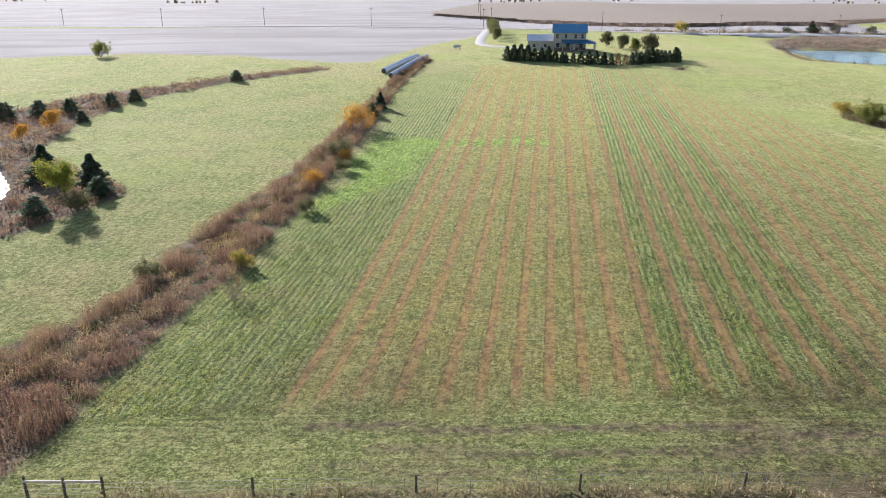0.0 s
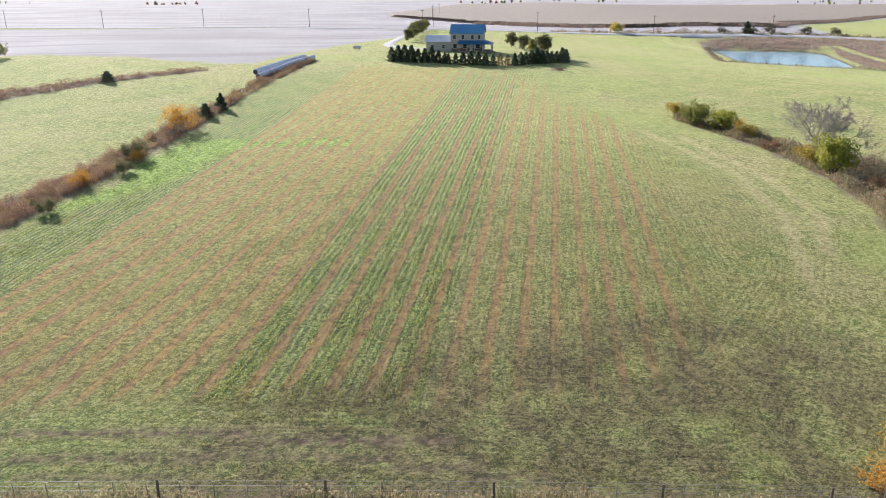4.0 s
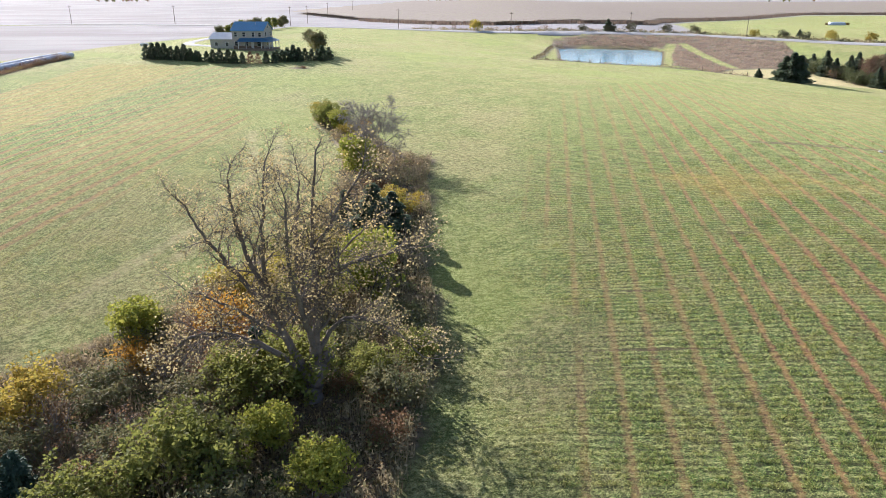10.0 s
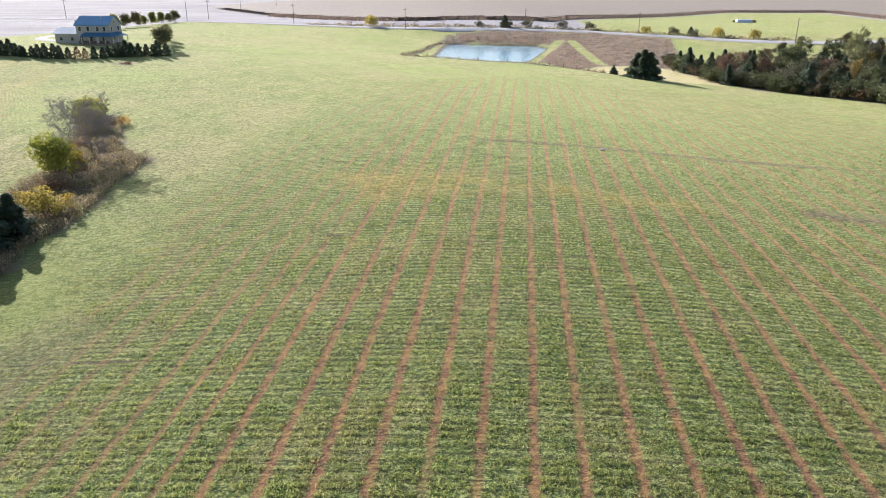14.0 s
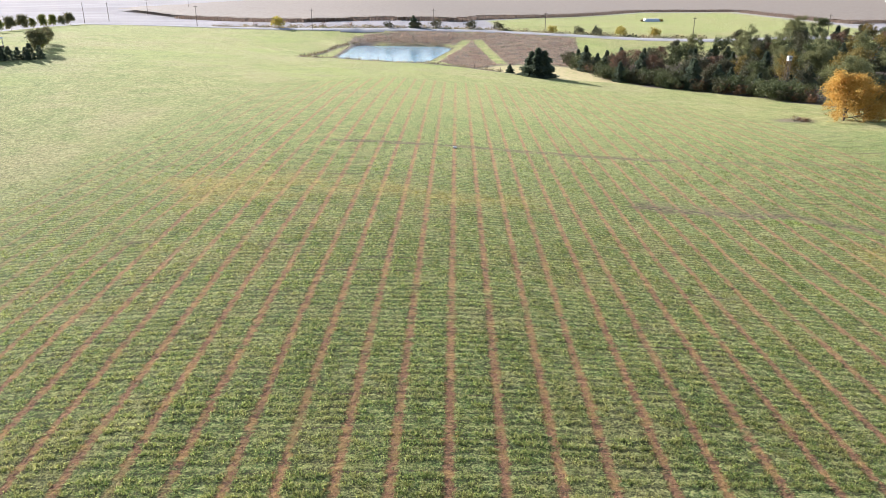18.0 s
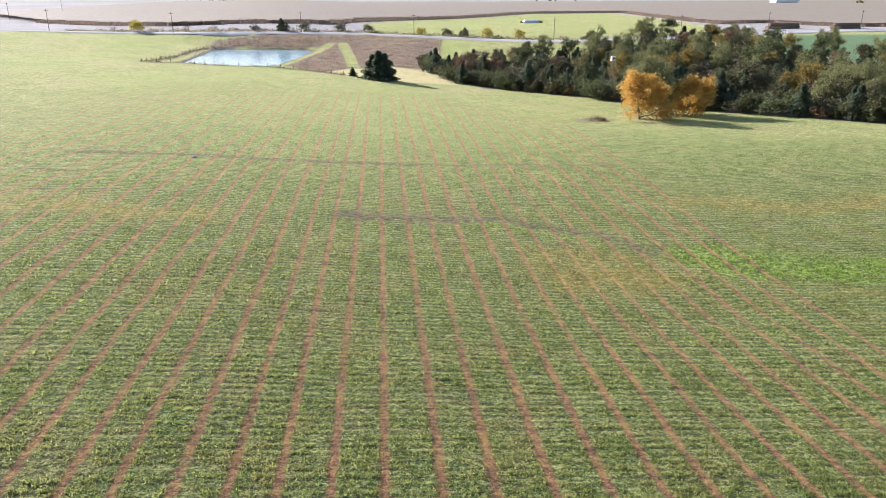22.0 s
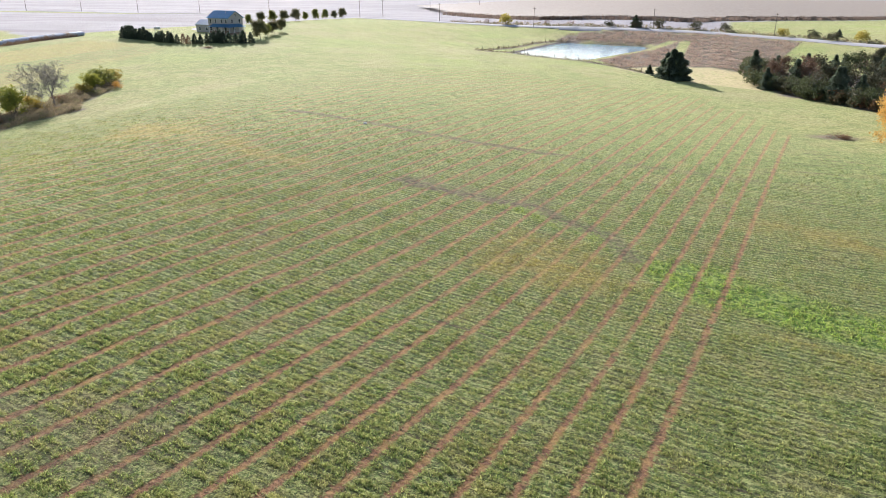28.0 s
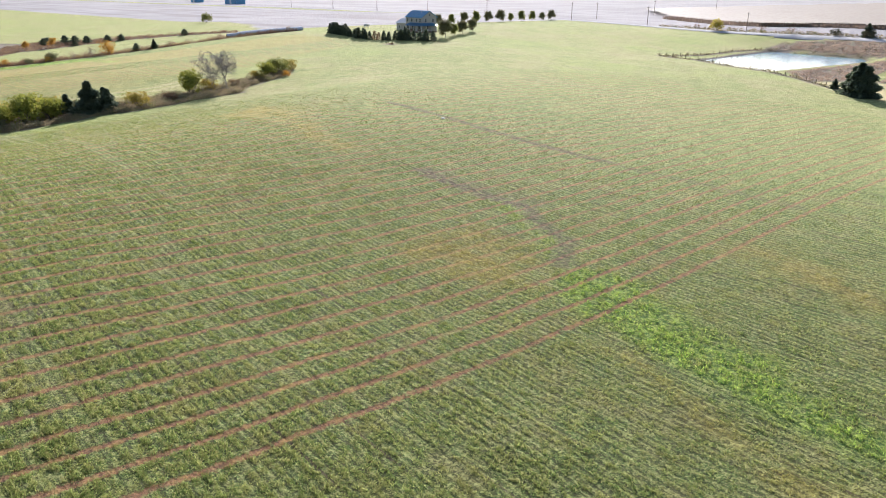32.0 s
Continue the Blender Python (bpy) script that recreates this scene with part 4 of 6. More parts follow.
def field_blades():
    """Crop and grass standing on the fields in their drilled rows, thinning with distance."""
    rg = np.random.default_rng(77)
    cos, fas, marks, base = [], [], [], 0
    keys = ("strip_u", "row_v", "row_u", "strips", "crop", "lush", "dry", "wide", "ochre", "dull")
    for n, left, right, near_y, far_y, blades, big in ((60000, 180, 252, 9, 16, 3, 1.0), (190000, 180, 262, 16, 28, 3, 1.0), (720000, -55, 320, 28, 62, 3, 1.0), (280000, -55, 320, 62, 100, 2, 1.35), (120000, -55, 320, 100, 150, 2, 1.9)):
        y = 1 / rg.uniform(1 / far_y, 1 / near_y, n)
        x = rg.uniform(left, right, n)
        m = field_marks(x, y)
        gap = 0.76
        west = (x < 98) & (y > 48.5) & (near(TURNING, x, y) > 17)
        east = m["crop"] * (x > 98) > 0.15
        line = np.round(m["row_v"] / gap)
        off = line * gap + rg.normal(size=n) * 0.17 * big + 0.12 * wob(x, y, 6.0, 3.0) - m["row_v"]
        x = np.where(west, x + off, x)
        y = np.where(east, y + off, y)
        f = np.abs(m["strip_u"] % 1.0 - 0.5)
        luck = np.sin(line * 12.9898 + np.floor(m["row_u"] / 37.0 + line * 0.37) * 78.233) * 43758.5453 % 1.0
        ok = (m["brush"] < 0.3) & (m["bare"] < rg.uniform(0.05, 0.55, n)) & ((f > 0.10 + rg.normal(size=n) * 0.025) | (m["strips"] < 0.4) | (rg.uniform(size=n) < np.where(x < 98, 0.12, 0.25)))
        low = np.where((f < 0.1) & (m["strips"] > 0.4), 0.45, 1.0)
        ok &= (wob(x, y, 0.55, 8.0) + 0.6 * wob(x, y, 2.3, 5.0) + rg.uniform(-0.7, 0.7, n) > -0.12) & (rg.uniform(90, 150, n) > y)
        ok &= (west | east) | (rg.uniform(size=n) < 0.75)
        ok &= (y > 28 + rg.uniform(0, 5, n)) | ((x > 180 + rg.uniform(0, 7, n)) & (x < 262 - rg.uniform(0, 6, n)) & (y > 9 + rg.uniform(0, 4, n)))
        ok &= (m["crop"] > 0.4) | (x > 98) | (rg.uniform(size=n) < 0.6)
        x, y = x[ok], y[ok]
        m = {k: m[k][ok] for k in keys}
        tall = (0.11 + 0.11 * m["crop"] + 0.10 * m["lush"]) * big ** 0.25 * rg.uniform(0.55, 1.3, len(x)) * np.where(luck[ok] < 0.12, 0.5, 0.85 + 0.3 * luck[ok]) * low[ok]
        co, fa = tufts(rg, x, y, ground_z(x, y) + 0.10 * wob(x, y, 5.0, 2.0) * sstep(120, 80, y), tall, np.full(len(x), 0.085 * big), blades, 0.8)
        cos.append(co)
        fas.append(fa + base)
        base += len(co)
        marks.append({k: np.repeat(m[k], 3 * blades) for k in keys})
    me = mesh_of("field_grass", np.concatenate(cos), np.concatenate(fas), [BLADES])
    put_marks(me, {k: np.concatenate([m[k] for m in marks]) for k in keys})
    tagged(new("field_grass", me), "short green crop and autumn grass on the fields", "grass", kind="stuff")


field_blades()


def ribbon(name, line, width, lift, mat, label, category, kind="structure", step=4.0):
    """A road or track laid on the land along a line."""
    pts = [Vector((*p, 0)) for p in line]
    dense = []
    for a, b in zip(pts, pts[1:]):
        n = max(int((b - a).length / step), 1)
        dense += [a.lerp(b, i / n) for i in range(n)]
    dense.append(pts[-1])
    for _ in range(6):
        dense = [dense[0]] + [(a + b * 2 + c) / 4 for a, b, c in zip(dense, dense[1:], dense[2:])] + [dense[-1]]
    co, fa = [], []
    for i, p in enumerate(dense):
        d = (dense[min(i + 1, len(dense) - 1)] - dense[max(i - 1, 0)]).normalized()
        s = Vector((-d.y, d.x, 0))
        for o, h in ((-0.62, -0.25), (-0.5, 0), (0, 0.06), (0.5, 0), (0.62, -0.25)):
            q = p + s * width * o
            co.append((q.x, q.y, gz(q.x, q.y) + lift + h))
        if i:
            k = (i - 1) * 5
            fa += [(k + j, k + j + 1, k + j + 6, k + j + 5) for j in range(4)]
    return tagged(new(name, mesh_of(name, co, fa, [mat], True)), label, category, kind=kind)


ribbon("road", ROAD, 6.0, 0.35, GRAVEL, "pale gravel county road curving past the fields", "road")
ribbon("driveway", DRIVE, 3.6, 0.12, GRAVEL, "pale gravel driveway leading to the house", "driveway")


def sheet(name, poly, z, mat, label, category):
    tagged(new(name, mesh_of(name, [(x, y, z) for x, y in poly], [tuple(range(len(poly)))], [mat])), label, category, kind="structure")


def grown(poly, d):
    cx, cy = sum(p[0] for p in poly) / len(poly), sum(p[1] for p in poly) / len(poly)
    return [(x + (x - cx) / math.hypot(x - cx, y - cy) * d, y + (y - cy) / math.hypot(x - cx, y - cy) * d) for x, y in poly]


sheet("water_1", grown(POND, 2.0), POND_Z, WATER, "still farm pond reflecting a pale sky", "pond")
sheet("water_2", grown(POOL, 1.5), POOL_Z, WATER, "small pond glinting among brown weeds", "pond")


# ---- farmhouse ----
def prism(x0, x1, y0, y1, ze, zr, over=0.45, thick=0.16, along="x"):
    """A gable roof as two slabs: eaves at ze, ridge at zr."""
    bm = bmesh.new()
    ym = (y0 + y1) / 2
    for ya in (y0, y1):
        s = 1 if ya > ym else -1
        ye = ya + s * over
        zd = ze - (zr - ze) * over / abs(ym - ya)
        pts = [(x0 - over, ye, zd), (x1 + over, ye, zd), (x1 + over, ym, zr), (x0 - over, ym, zr)]
        v = [bm.verts.new(p) for p in pts] + [bm.verts.new((p[0], p[1], p[2] + thick)) for p in pts]
        for f in ((3, 2, 1, 0), (4, 5, 6, 7), (0, 1, 5, 4), (1, 2, 6, 5), (2, 3, 7, 6), (3, 0, 4, 7)):
            bm.faces.new([v[i] for i in f])
        for k in range(int((x1 - x0 + 2 * over) / 0.45) + 1):
            xr = x0 - over + k * 0.45
            q = [bm.verts.new((xr + a, b, c)) for b, c in ((ye, zd + thick), (ym, zr + thick)) for a in (0, 0.05)]
            r = [bm.verts.new((w.co.x, w.co.y, w.co.z + 0.05)) for w in q]
            for f in ((0, 1, 5, 4), (4, 5, 7, 6), (0, 4, 6, 2), (1, 3, 7, 5)):
                bm.faces.new([(q + r)[i] for i in f])
    bmesh.ops.recalc_face_normals(bm, faces=bm.faces)
    return bm


def gable_walls(x0, x1, y0, y1, z0, ze, zr):
    bm = bmesh.new()
    ym = (y0 + y1) / 2
    ring = [(y0, z0), (y1, z0), (y1, ze), (ym, zr), (y0, ze)]
    a = [bm.verts.new((x0, y, z)) for y, z in ring]
    b = [bm.verts.new((x1, y, z)) for y, z in ring]
    bm.faces.new(a), bm.faces.new(b[::-1])
    for i in range(5):
        bm.faces.new((a[i], b[i], b[(i + 1) % 5], a[(i + 1) % 5]))
    z = z0 + 0.25
    while z < ze - 0.1:
        for f in ((x0, y0 - 0.02, z, x1, y0, z + 0.03), (x1, y0, z, x1 + 0.02, y1, z + 0.03), (x0 - 0.02, y0, z, x0, y1, z + 0.03)):
            box(bm, *f)
        z += 0.25
    bmesh.ops.recalc_face_normals(bm, faces=bm.faces)
    return bm


def house_window(parent, x, y, z, w, h, side):
    """side: 'y' faces -y, 'x' faces +x."""
    e = piece("window", None, parent)
    if side == "y":
        a = lambda u0, d0, v0, u1, d1, v1: boxed(x + u0, y - d1, z + v0, x + u1, y - d0, z + v1)
    else:
        a = lambda u0, d0, v0, u1, d1, v1: boxed(x + d0, y + u0, z + v0, x + d1, y + u1, z + v1)
    me = a(-w / 2, 0.005, -h / 2, w / 2, 0.03, h / 2)
    bpy.data.objects.remove(e)
    e = part("window", me, GLASS, parent)
    fr = a(-w / 2 - 0.1, 0.0, -h / 2 - 0.1, w / 2 + 0.1, 0.07, -h / 2)
    for q in ((-w / 2 - 0.1, 0.0, h / 2, w / 2 + 0.1, 0.07, h / 2 + 0.12), (-w / 2 - 0.1, 0.0, -h / 2, -w / 2, 0.07, h / 2), (w / 2, 0.0, -h / 2, w / 2 + 0.1, 0.07, h / 2), (-w / 2, 0.0, -0.03, w / 2, 0.05, 0.03)):
        b2 = a(*q)
        tmp = bpy.data.meshes.new("t")
        b2.to_mesh(tmp)
        b2.free()
        fr.from_mesh(tmp)
        bpy.data.meshes.remove(tmp)
    part("frame", fr, TRIM, e, "white window trim")


def build_house():
    g = -0.1
    h = tagged(axis_at("house", 45.6, 268.3, 9.4, -8.0), "two-storey tan farmhouse with blue metal roof and porch", "house")
    part("wall", gable_walls(-5.6, 5.9, -4.4, 4.4, g - 1.2, 6.4, 9.0), SIDING, h)
    part("roof", prism(-5.6, 5.9, -4.4, 4.4, 6.4, 9.0), ROOF, h, "blue standing-seam metal roof")
    part("garage_wall", gable_walls(-14.6, -5.62, -2.9, 4.6, g - 1.2, 3.4, 5.2), SIDING, h)
    part("garage_roof", prism(-14.6, -6.1, -2.9, 4.6, 3.4, 5.2), STEEL, h, "low pale metal garage roof")
    part("porch_floor", boxed(-2.4, -7.6, g - 1.2, 9.2, -4.43, g + 0.5), DECK, h)
    part("porch_floor", boxed(5.95, -4.4, g - 1.2, 9.2, 2.0, g + 0.5), DECK, h)
    bm = bmesh.new()
    lo, hi = 2.75, 3.9
    o = [bm.verts.new(p) for p in ((-2.7, -8.0, lo), (9.6, -8.0, lo), (9.6, 2.3, lo), (-2.7, -4.42, hi), (5.92, -4.42, hi), (5.92, 2.3, hi))]
    bm.faces.new((o[0], o[1], o[4], o[3])), bm.faces.new((o[1], o[2], o[5], o[4]))
    bmesh.ops.solidify(bm, geom=bm.faces[:], thickness=0.15)
    part("porch_roof", bm, ROOF, h, "blue metal porch roof")
    for x, y in ((-2.2, -7.5), (0.6, -7.5), (3.4, -7.5), (6.2, -7.5), (9.1, -7.5), (9.1, -4.4), (9.1, -1.3), (9.1, 1.8)):
        part("porch_post", boxed(x - 0.09, y - 0.09, g + 0.5, x + 0.09, y + 0.09, lo + 0.05, bevel=0.02), TRIM, h)
    part("stone_base", boxed(-5.3, -4.47, g - 0.5, 5.8, -4.415, g + 1.3), STONE, h, "brown stone veneer along the porch")
    for x in (-4.2, -1.2, 2.2, 4.6):
        house_window(h, x, -4.42, 5.0, 0.95, 1.4, "y")
    for x in (-4.0, -0.4, 4.2):
        house_window(h, x, -4.5, 1.9, 1.3, 1.5, "y")
    for y in (-2.2, 2.2):
        house_window(h, 5.92, y, 5.0, 0.95, 1.4, "x")
    house_window(h, 5.92, 0.0, 7.3, 0.7, 0.9, "x")
    house_window(h, 5.92, -1.2, 1.9, 1.2, 1.4, "x")
    for x in (-12.4, -8.4):
        house_window(h, x, -2.92, 1.6, 1.1, 1.1, "y")
    part("door", boxed(1.3, -4.56, g + 0.5, 2.3, -4.48, g + 2.6), TRIM, h, "pale front door")
    part("vent_pipe", boxed(2.4, -1.8, 7.9, 2.52, -1.68, 8.9), TRIM, h)


build_house()


# ---- trees ----
GNARLED_PLAN = dict(TREE, levels=4, twig=0.024, stem=0.42, kids=(9, 10, 8, 8), first=(0.4, 0.2, 0.15, 0.1), angle=(0.8, 0.8, 0.85, 0.9), short=(1.75, 0.55, 0.55, 0.55), rise=(0.0, 0.09, 0.02, -0.01, -0.02), wob=0.2)
SMALL_PLAN = dict(TREE, kids=(7, 5, 4), first=(0.22, 0.25, 0.2))
WOOD_PLAN = dict(TREE, levels=2, kids=(9, 4, 4), first=(0.07, 0.2, 0.2), stem=0.75, short=(0.55, 0.55, 0.5))

COTTON_STEMS = (
    (((0.26, 0, -0.4), (0.04, 0, 2.5), (-0, 0.05, 6.6)), 0.44, 0.34, 0.6),
    (((0, 0, 6.4), (-0.71, 0.51, 8.8), (-0.79, 1.4, 12), (-0.34, 2.16, 15.5), (-0.7, 2.23, 19.5)), 0.29, 0.06, 0.2),
    (((0, 0, 6.4), (0.89, 0.84, 8.4), (1.51, 1.85, 11.5), (1.98, 2.64, 15.5), (1.64, 2.47, 19.8)), 0.26, 0.05, 0.2),
    (((-0.77, 1.45, 12.2), (-1.26, 1.46, 14.2), (-2.47, 0.81, 16.4), (-3.82, 0.36, 18.4)), 0.15, 0.04, 0.3),
    (((-1.46, 1.4, 15), (-3.3, 0.64, 15.6), (-4.4, 0.25, 16)), 0.09, 0.03, 0.3),
    (((1.52, 1.93, 11.8), (2.58, 2.14, 13), (4.13, 2.16, 14.6)), 0.12, 0.03, 0.3),
    (((1.71, 2.42, 13.5), (2.78, 2.32, 15.6), (3.69, 2, 17.2)), 0.12, 0.03, 0.3),
    (((-0.84, 1, 10.4), (-2.25, 0.71, 10.6), (-4.06, 0.45, 10.9)), 0.07, 0.02, 0.4),
    (((0.18, 0, 6), (1.58, -0.35, 5.6), (2.82, -0.53, 5)), 0.07, 0.02, 0.5),
    (((-0.18, 0, 3.2), (-1.41, -0.53, 5.2), (-1.74, -0.6, 6.8)), 0.06, 0.02, 0.5),
    (((0.18, 0, 3.2), (1.41, -0.26, 4.2), (2.28, -0.35, 6.2)), 0.05, 0.02, 0.5))
COTTON_LOBES = (
    (-0.78, 2.39, 20, 1.93), (1.4, 2.47, 20.2, 1.76), (2.26, 2.62, 18.6, 1.51), (-3.82, 0.36, 18.6, 1.43), (-2.19, 1.14, 19, 1.68), (-4.39, 0.25, 16.2, 1.18), (-2.77, 0.82, 17, 1.26),
    (-0.08, 2.78, 17.6, 1.85), (1.01, 0.74, 17.4, 1.43), (3.22, 2.16, 17, 1.68), (4.21, 2.08, 14.6, 1.34), (2.65, 2.73, 14.4, 1.51), (3.38, 1.5, 12.4, 1.01), (0.73, 3.29, 14.6, 1.34),
    (-1.98, 1.5, 13.4, 1.18), (-2.79, 0.93, 11.8, 0.92), (-4.17, 0.4, 10.7, 0.67), (-0.62, 0.62, 10.9, 1.01), (-2.42, 0.39, 8.8, 1.09), (2.16, 1.14, 9.6, 1.26), (3.58, 0.91, 9, 0.92), (1.35, 0.25, 7.4, 0.84), (-1.87, -0.06, 7.2, 0.76), (0.9, 2, 12.4, 1.01), (-0.91, 2.16, 15.4, 1.18), (2.64, -0.44, 6, 0.59))
plant("cottonwood", scaffold_tree(11, COTTON_STEMS, dict(TREE, levels=3, kids=(0, 0, 5), wob=0.16, rise=(0, 0, 0.05, 0.0), twig=0.012), COTTON_LOBES, 34000, 0.15, BARK, LEAF_YELLOW, 0.32, reach=1.7), 76.4, 41.0, "tall cottonwood in bright yellow autumn leaf beside the field", "tree", turn=0)
OLD_STEMS = (
    (((0, 0, -0.5), (0.1, 0, 0.8), (0.25, 0, 1.8)), 0.81, 0.62, 0.9),
    (((0.2, 0, 1.5), (0.57, 0, 4.43), (0.91, 0.1, 8.24), (0.7, 0.3, 12.79), (1.3, 0.2, 18.82)), 0.52, 0.07, 0.35),
    (((0.1, 0, 1.4), (-1.52, 0.1, 4.86), (-3.02, 0.3, 8.95), (-4.6, 0.5, 13.66), (-5, 0.4, 17.92)), 0.44, 0.06, 0.35),
    (((0.81, 0.1, 8.24), (2.58, -0.9, 11.15), (5, -1.4, 12.41), (8.2, -1.6, 13.18)), 0.26, 0.05, 0.25),
    (((0, 0, 1.6), (-2.38, -0.9, 4.64), (-5.58, -1.8, 6.63), (-8.33, -2.4, 6.4), (-9.62, -2.7, 4.86)), 0.29, 0.05, 0.3),
    (((0.44, 0, 3.6), (2.42, 0.4, 6.63), (5.62, -0.2, 6.63), (8.96, -0.8, 4)), 0.22, 0.04, 0.3),
    (((-2.18, 0.1, 6.63), (-5.09, 0.6, 10.41), (-7.4, 1, 13.44), (-8.6, 1.2, 15.68)), 0.25, 0.05, 0.25),
    (((0.3, 0.1, 1.8), (-0.24, 1.8, 5.96), (-1.17, 3.6, 11.4), (-0.8, 4.8, 16.8)), 0.39, 0.06, 0.35),
    (((0.46, -0.1, 4), (0.26, -2, 8.01), (-0.2, -3.8, 12.92), (0.2, -4.6, 17.25)), 0.31, 0.06, 0.3),
    (((0.74, 0.3, 11.9), (2.8, 0.5, 15.46), (4.6, 0.5, 18.37)), 0.20, 0.05, 0.2),
    (((-2.83, 0.3, 8.48), (-2.6, -0.8, 13.44), (-1.8, -1.2, 19.26)), 0.23, 0.05, 0.3),
    (((-1.71, 0.1, 5.29), (-4.73, -1.6, 8.48), (-7.69, -2.6, 10.41)), 0.20, 0.04, 0.3),
    (((-0.41, 2.4, 7.31), (1.91, 4.2, 10.41), (4.2, 5, 12.67)), 0.20, 0.04, 0.3))
plant("old_tree", scaffold_tree(26, OLD_STEMS, dict(GNARLED_PLAN, levels=4, kids=(0, 0, 7, 6), rise=(0, 0, 0.06, 0.02, 0.0), twig=0.013, short=(0.6, 0.6, 0.55, 0.55)), (), 14000, 0.13, BARK_OLD, LEAF_PALE, 0.3, 8, 0.5, 3.1), 103.6, 52.2, "broad gnarled tree, nearly bare, with last yellow leaves", "tree", turn=0)
plant("bare_tree", tree_meshes(31, 11.0, dict(GNARLED_PLAN, wob=0.14, stem=0.3, kids=(8, 8, 7, 7), twig=0.03), 0, 0.2, BARK_GREY, None, 0.3, 6, 0.02), 101.8, 124.4, "small bare grey tree without leaves in the hedgerow", "tree")

B_LIME = bush_meshes(1, 4.0, 4.2, 3300, 0.185, BARK, LEAF_LIME)
B_GREEN = bush_meshes(2, 4.6, 6.0, 4600, 0.195, BARK, LEAF_GREEN)
B_GOLD = bush_meshes(3, 3.6, 5.0, 2900, 0.17, BARK, LEAF_GOLD, 0.6)
B_ORANGE = bush_meshes(4, 3.4, 6.5, 2500, 0.175, BARK_GREY, LEAF_ORANGE, 0.6)
B_DULL = bush_meshes(5, 3.2, 5.0, 2600, 0.165, BARK_GREY, LEAF_DULL, 0.65)
B_RUST = bush_meshes(6, 1.8, 3.4, 1100, 0.15, BARK_GREY, LEAF_RUST, 0.7)
B_YELLOW = bush_meshes(7, 3.4, 4.4, 2900, 0.18, BARK, LEAF_STRAW, 0.5)
B_TWIG = bush_meshes(8, 3.0, 5.0, 400, 0.12, BARK_GREY, LEAF_RUST, 0.9, 9, 5)
C_CEDAR = conifer_meshes(1, 7.0, 6.0, 4600, BARK, NEEDLE, 0.35, 0.03, 1.2, 0.85)
C_ROUND = conifer_meshes(9, 5.2, 6.0, 2800, BARK, NEEDLE, 0.35, 0.03, 1.25, 0.5)
C_SPRUCE = conifer_meshes(2, 5.0, 3.6, 3000, BARK, SPRUCE, 0.3)
C_HEDGE = conifer_meshes(3, 4.0, 2.6, 1500, BARK, NEEDLE, 0.2, 0.03, 1.3)
C_HEDGE2 = conifer_meshes(4, 3.6, 2.4, 1400, BARK, NEEDLE, 0.3, 0.03, 1.3)
C_BROWN = conifer_meshes(5, 3.4, 2.6, 800, BARK, LEAF_RUST, 0.3, 0.03, 1.2)
F_DULL = bush_meshes(15, 3.4, 5.0, 1100, 0.25, BARK_GREY, WOOD_OLIVE, 0.3, 3, 3)
F_GREEN = bush_meshes(16, 4.2, 5.6, 1300, 0.26, BARK, WOOD_GREEN, 0.3, 3, 3)
F_GOLD = bush_meshes(17, 3.6, 5.0, 700, 0.32, BARK, LEAF_GOLD, 0.4, 3, 3)
F_RUST = bush_meshes(18, 2.4, 4.0, 550, 0.28, BARK_GREY, LEAF_RUST, 0.5, 4, 4)
F_YELLOW = bush_meshes(19, 3.4, 4.4, 700, 0.32, BARK, LEAF_STRAW, 0.3, 3, 3)
F_TWIG = bush_meshes(20, 3.0, 5.0, 150, 0.2, BARK_GREY, LEAF_RUST, 0.9, 6, 4)

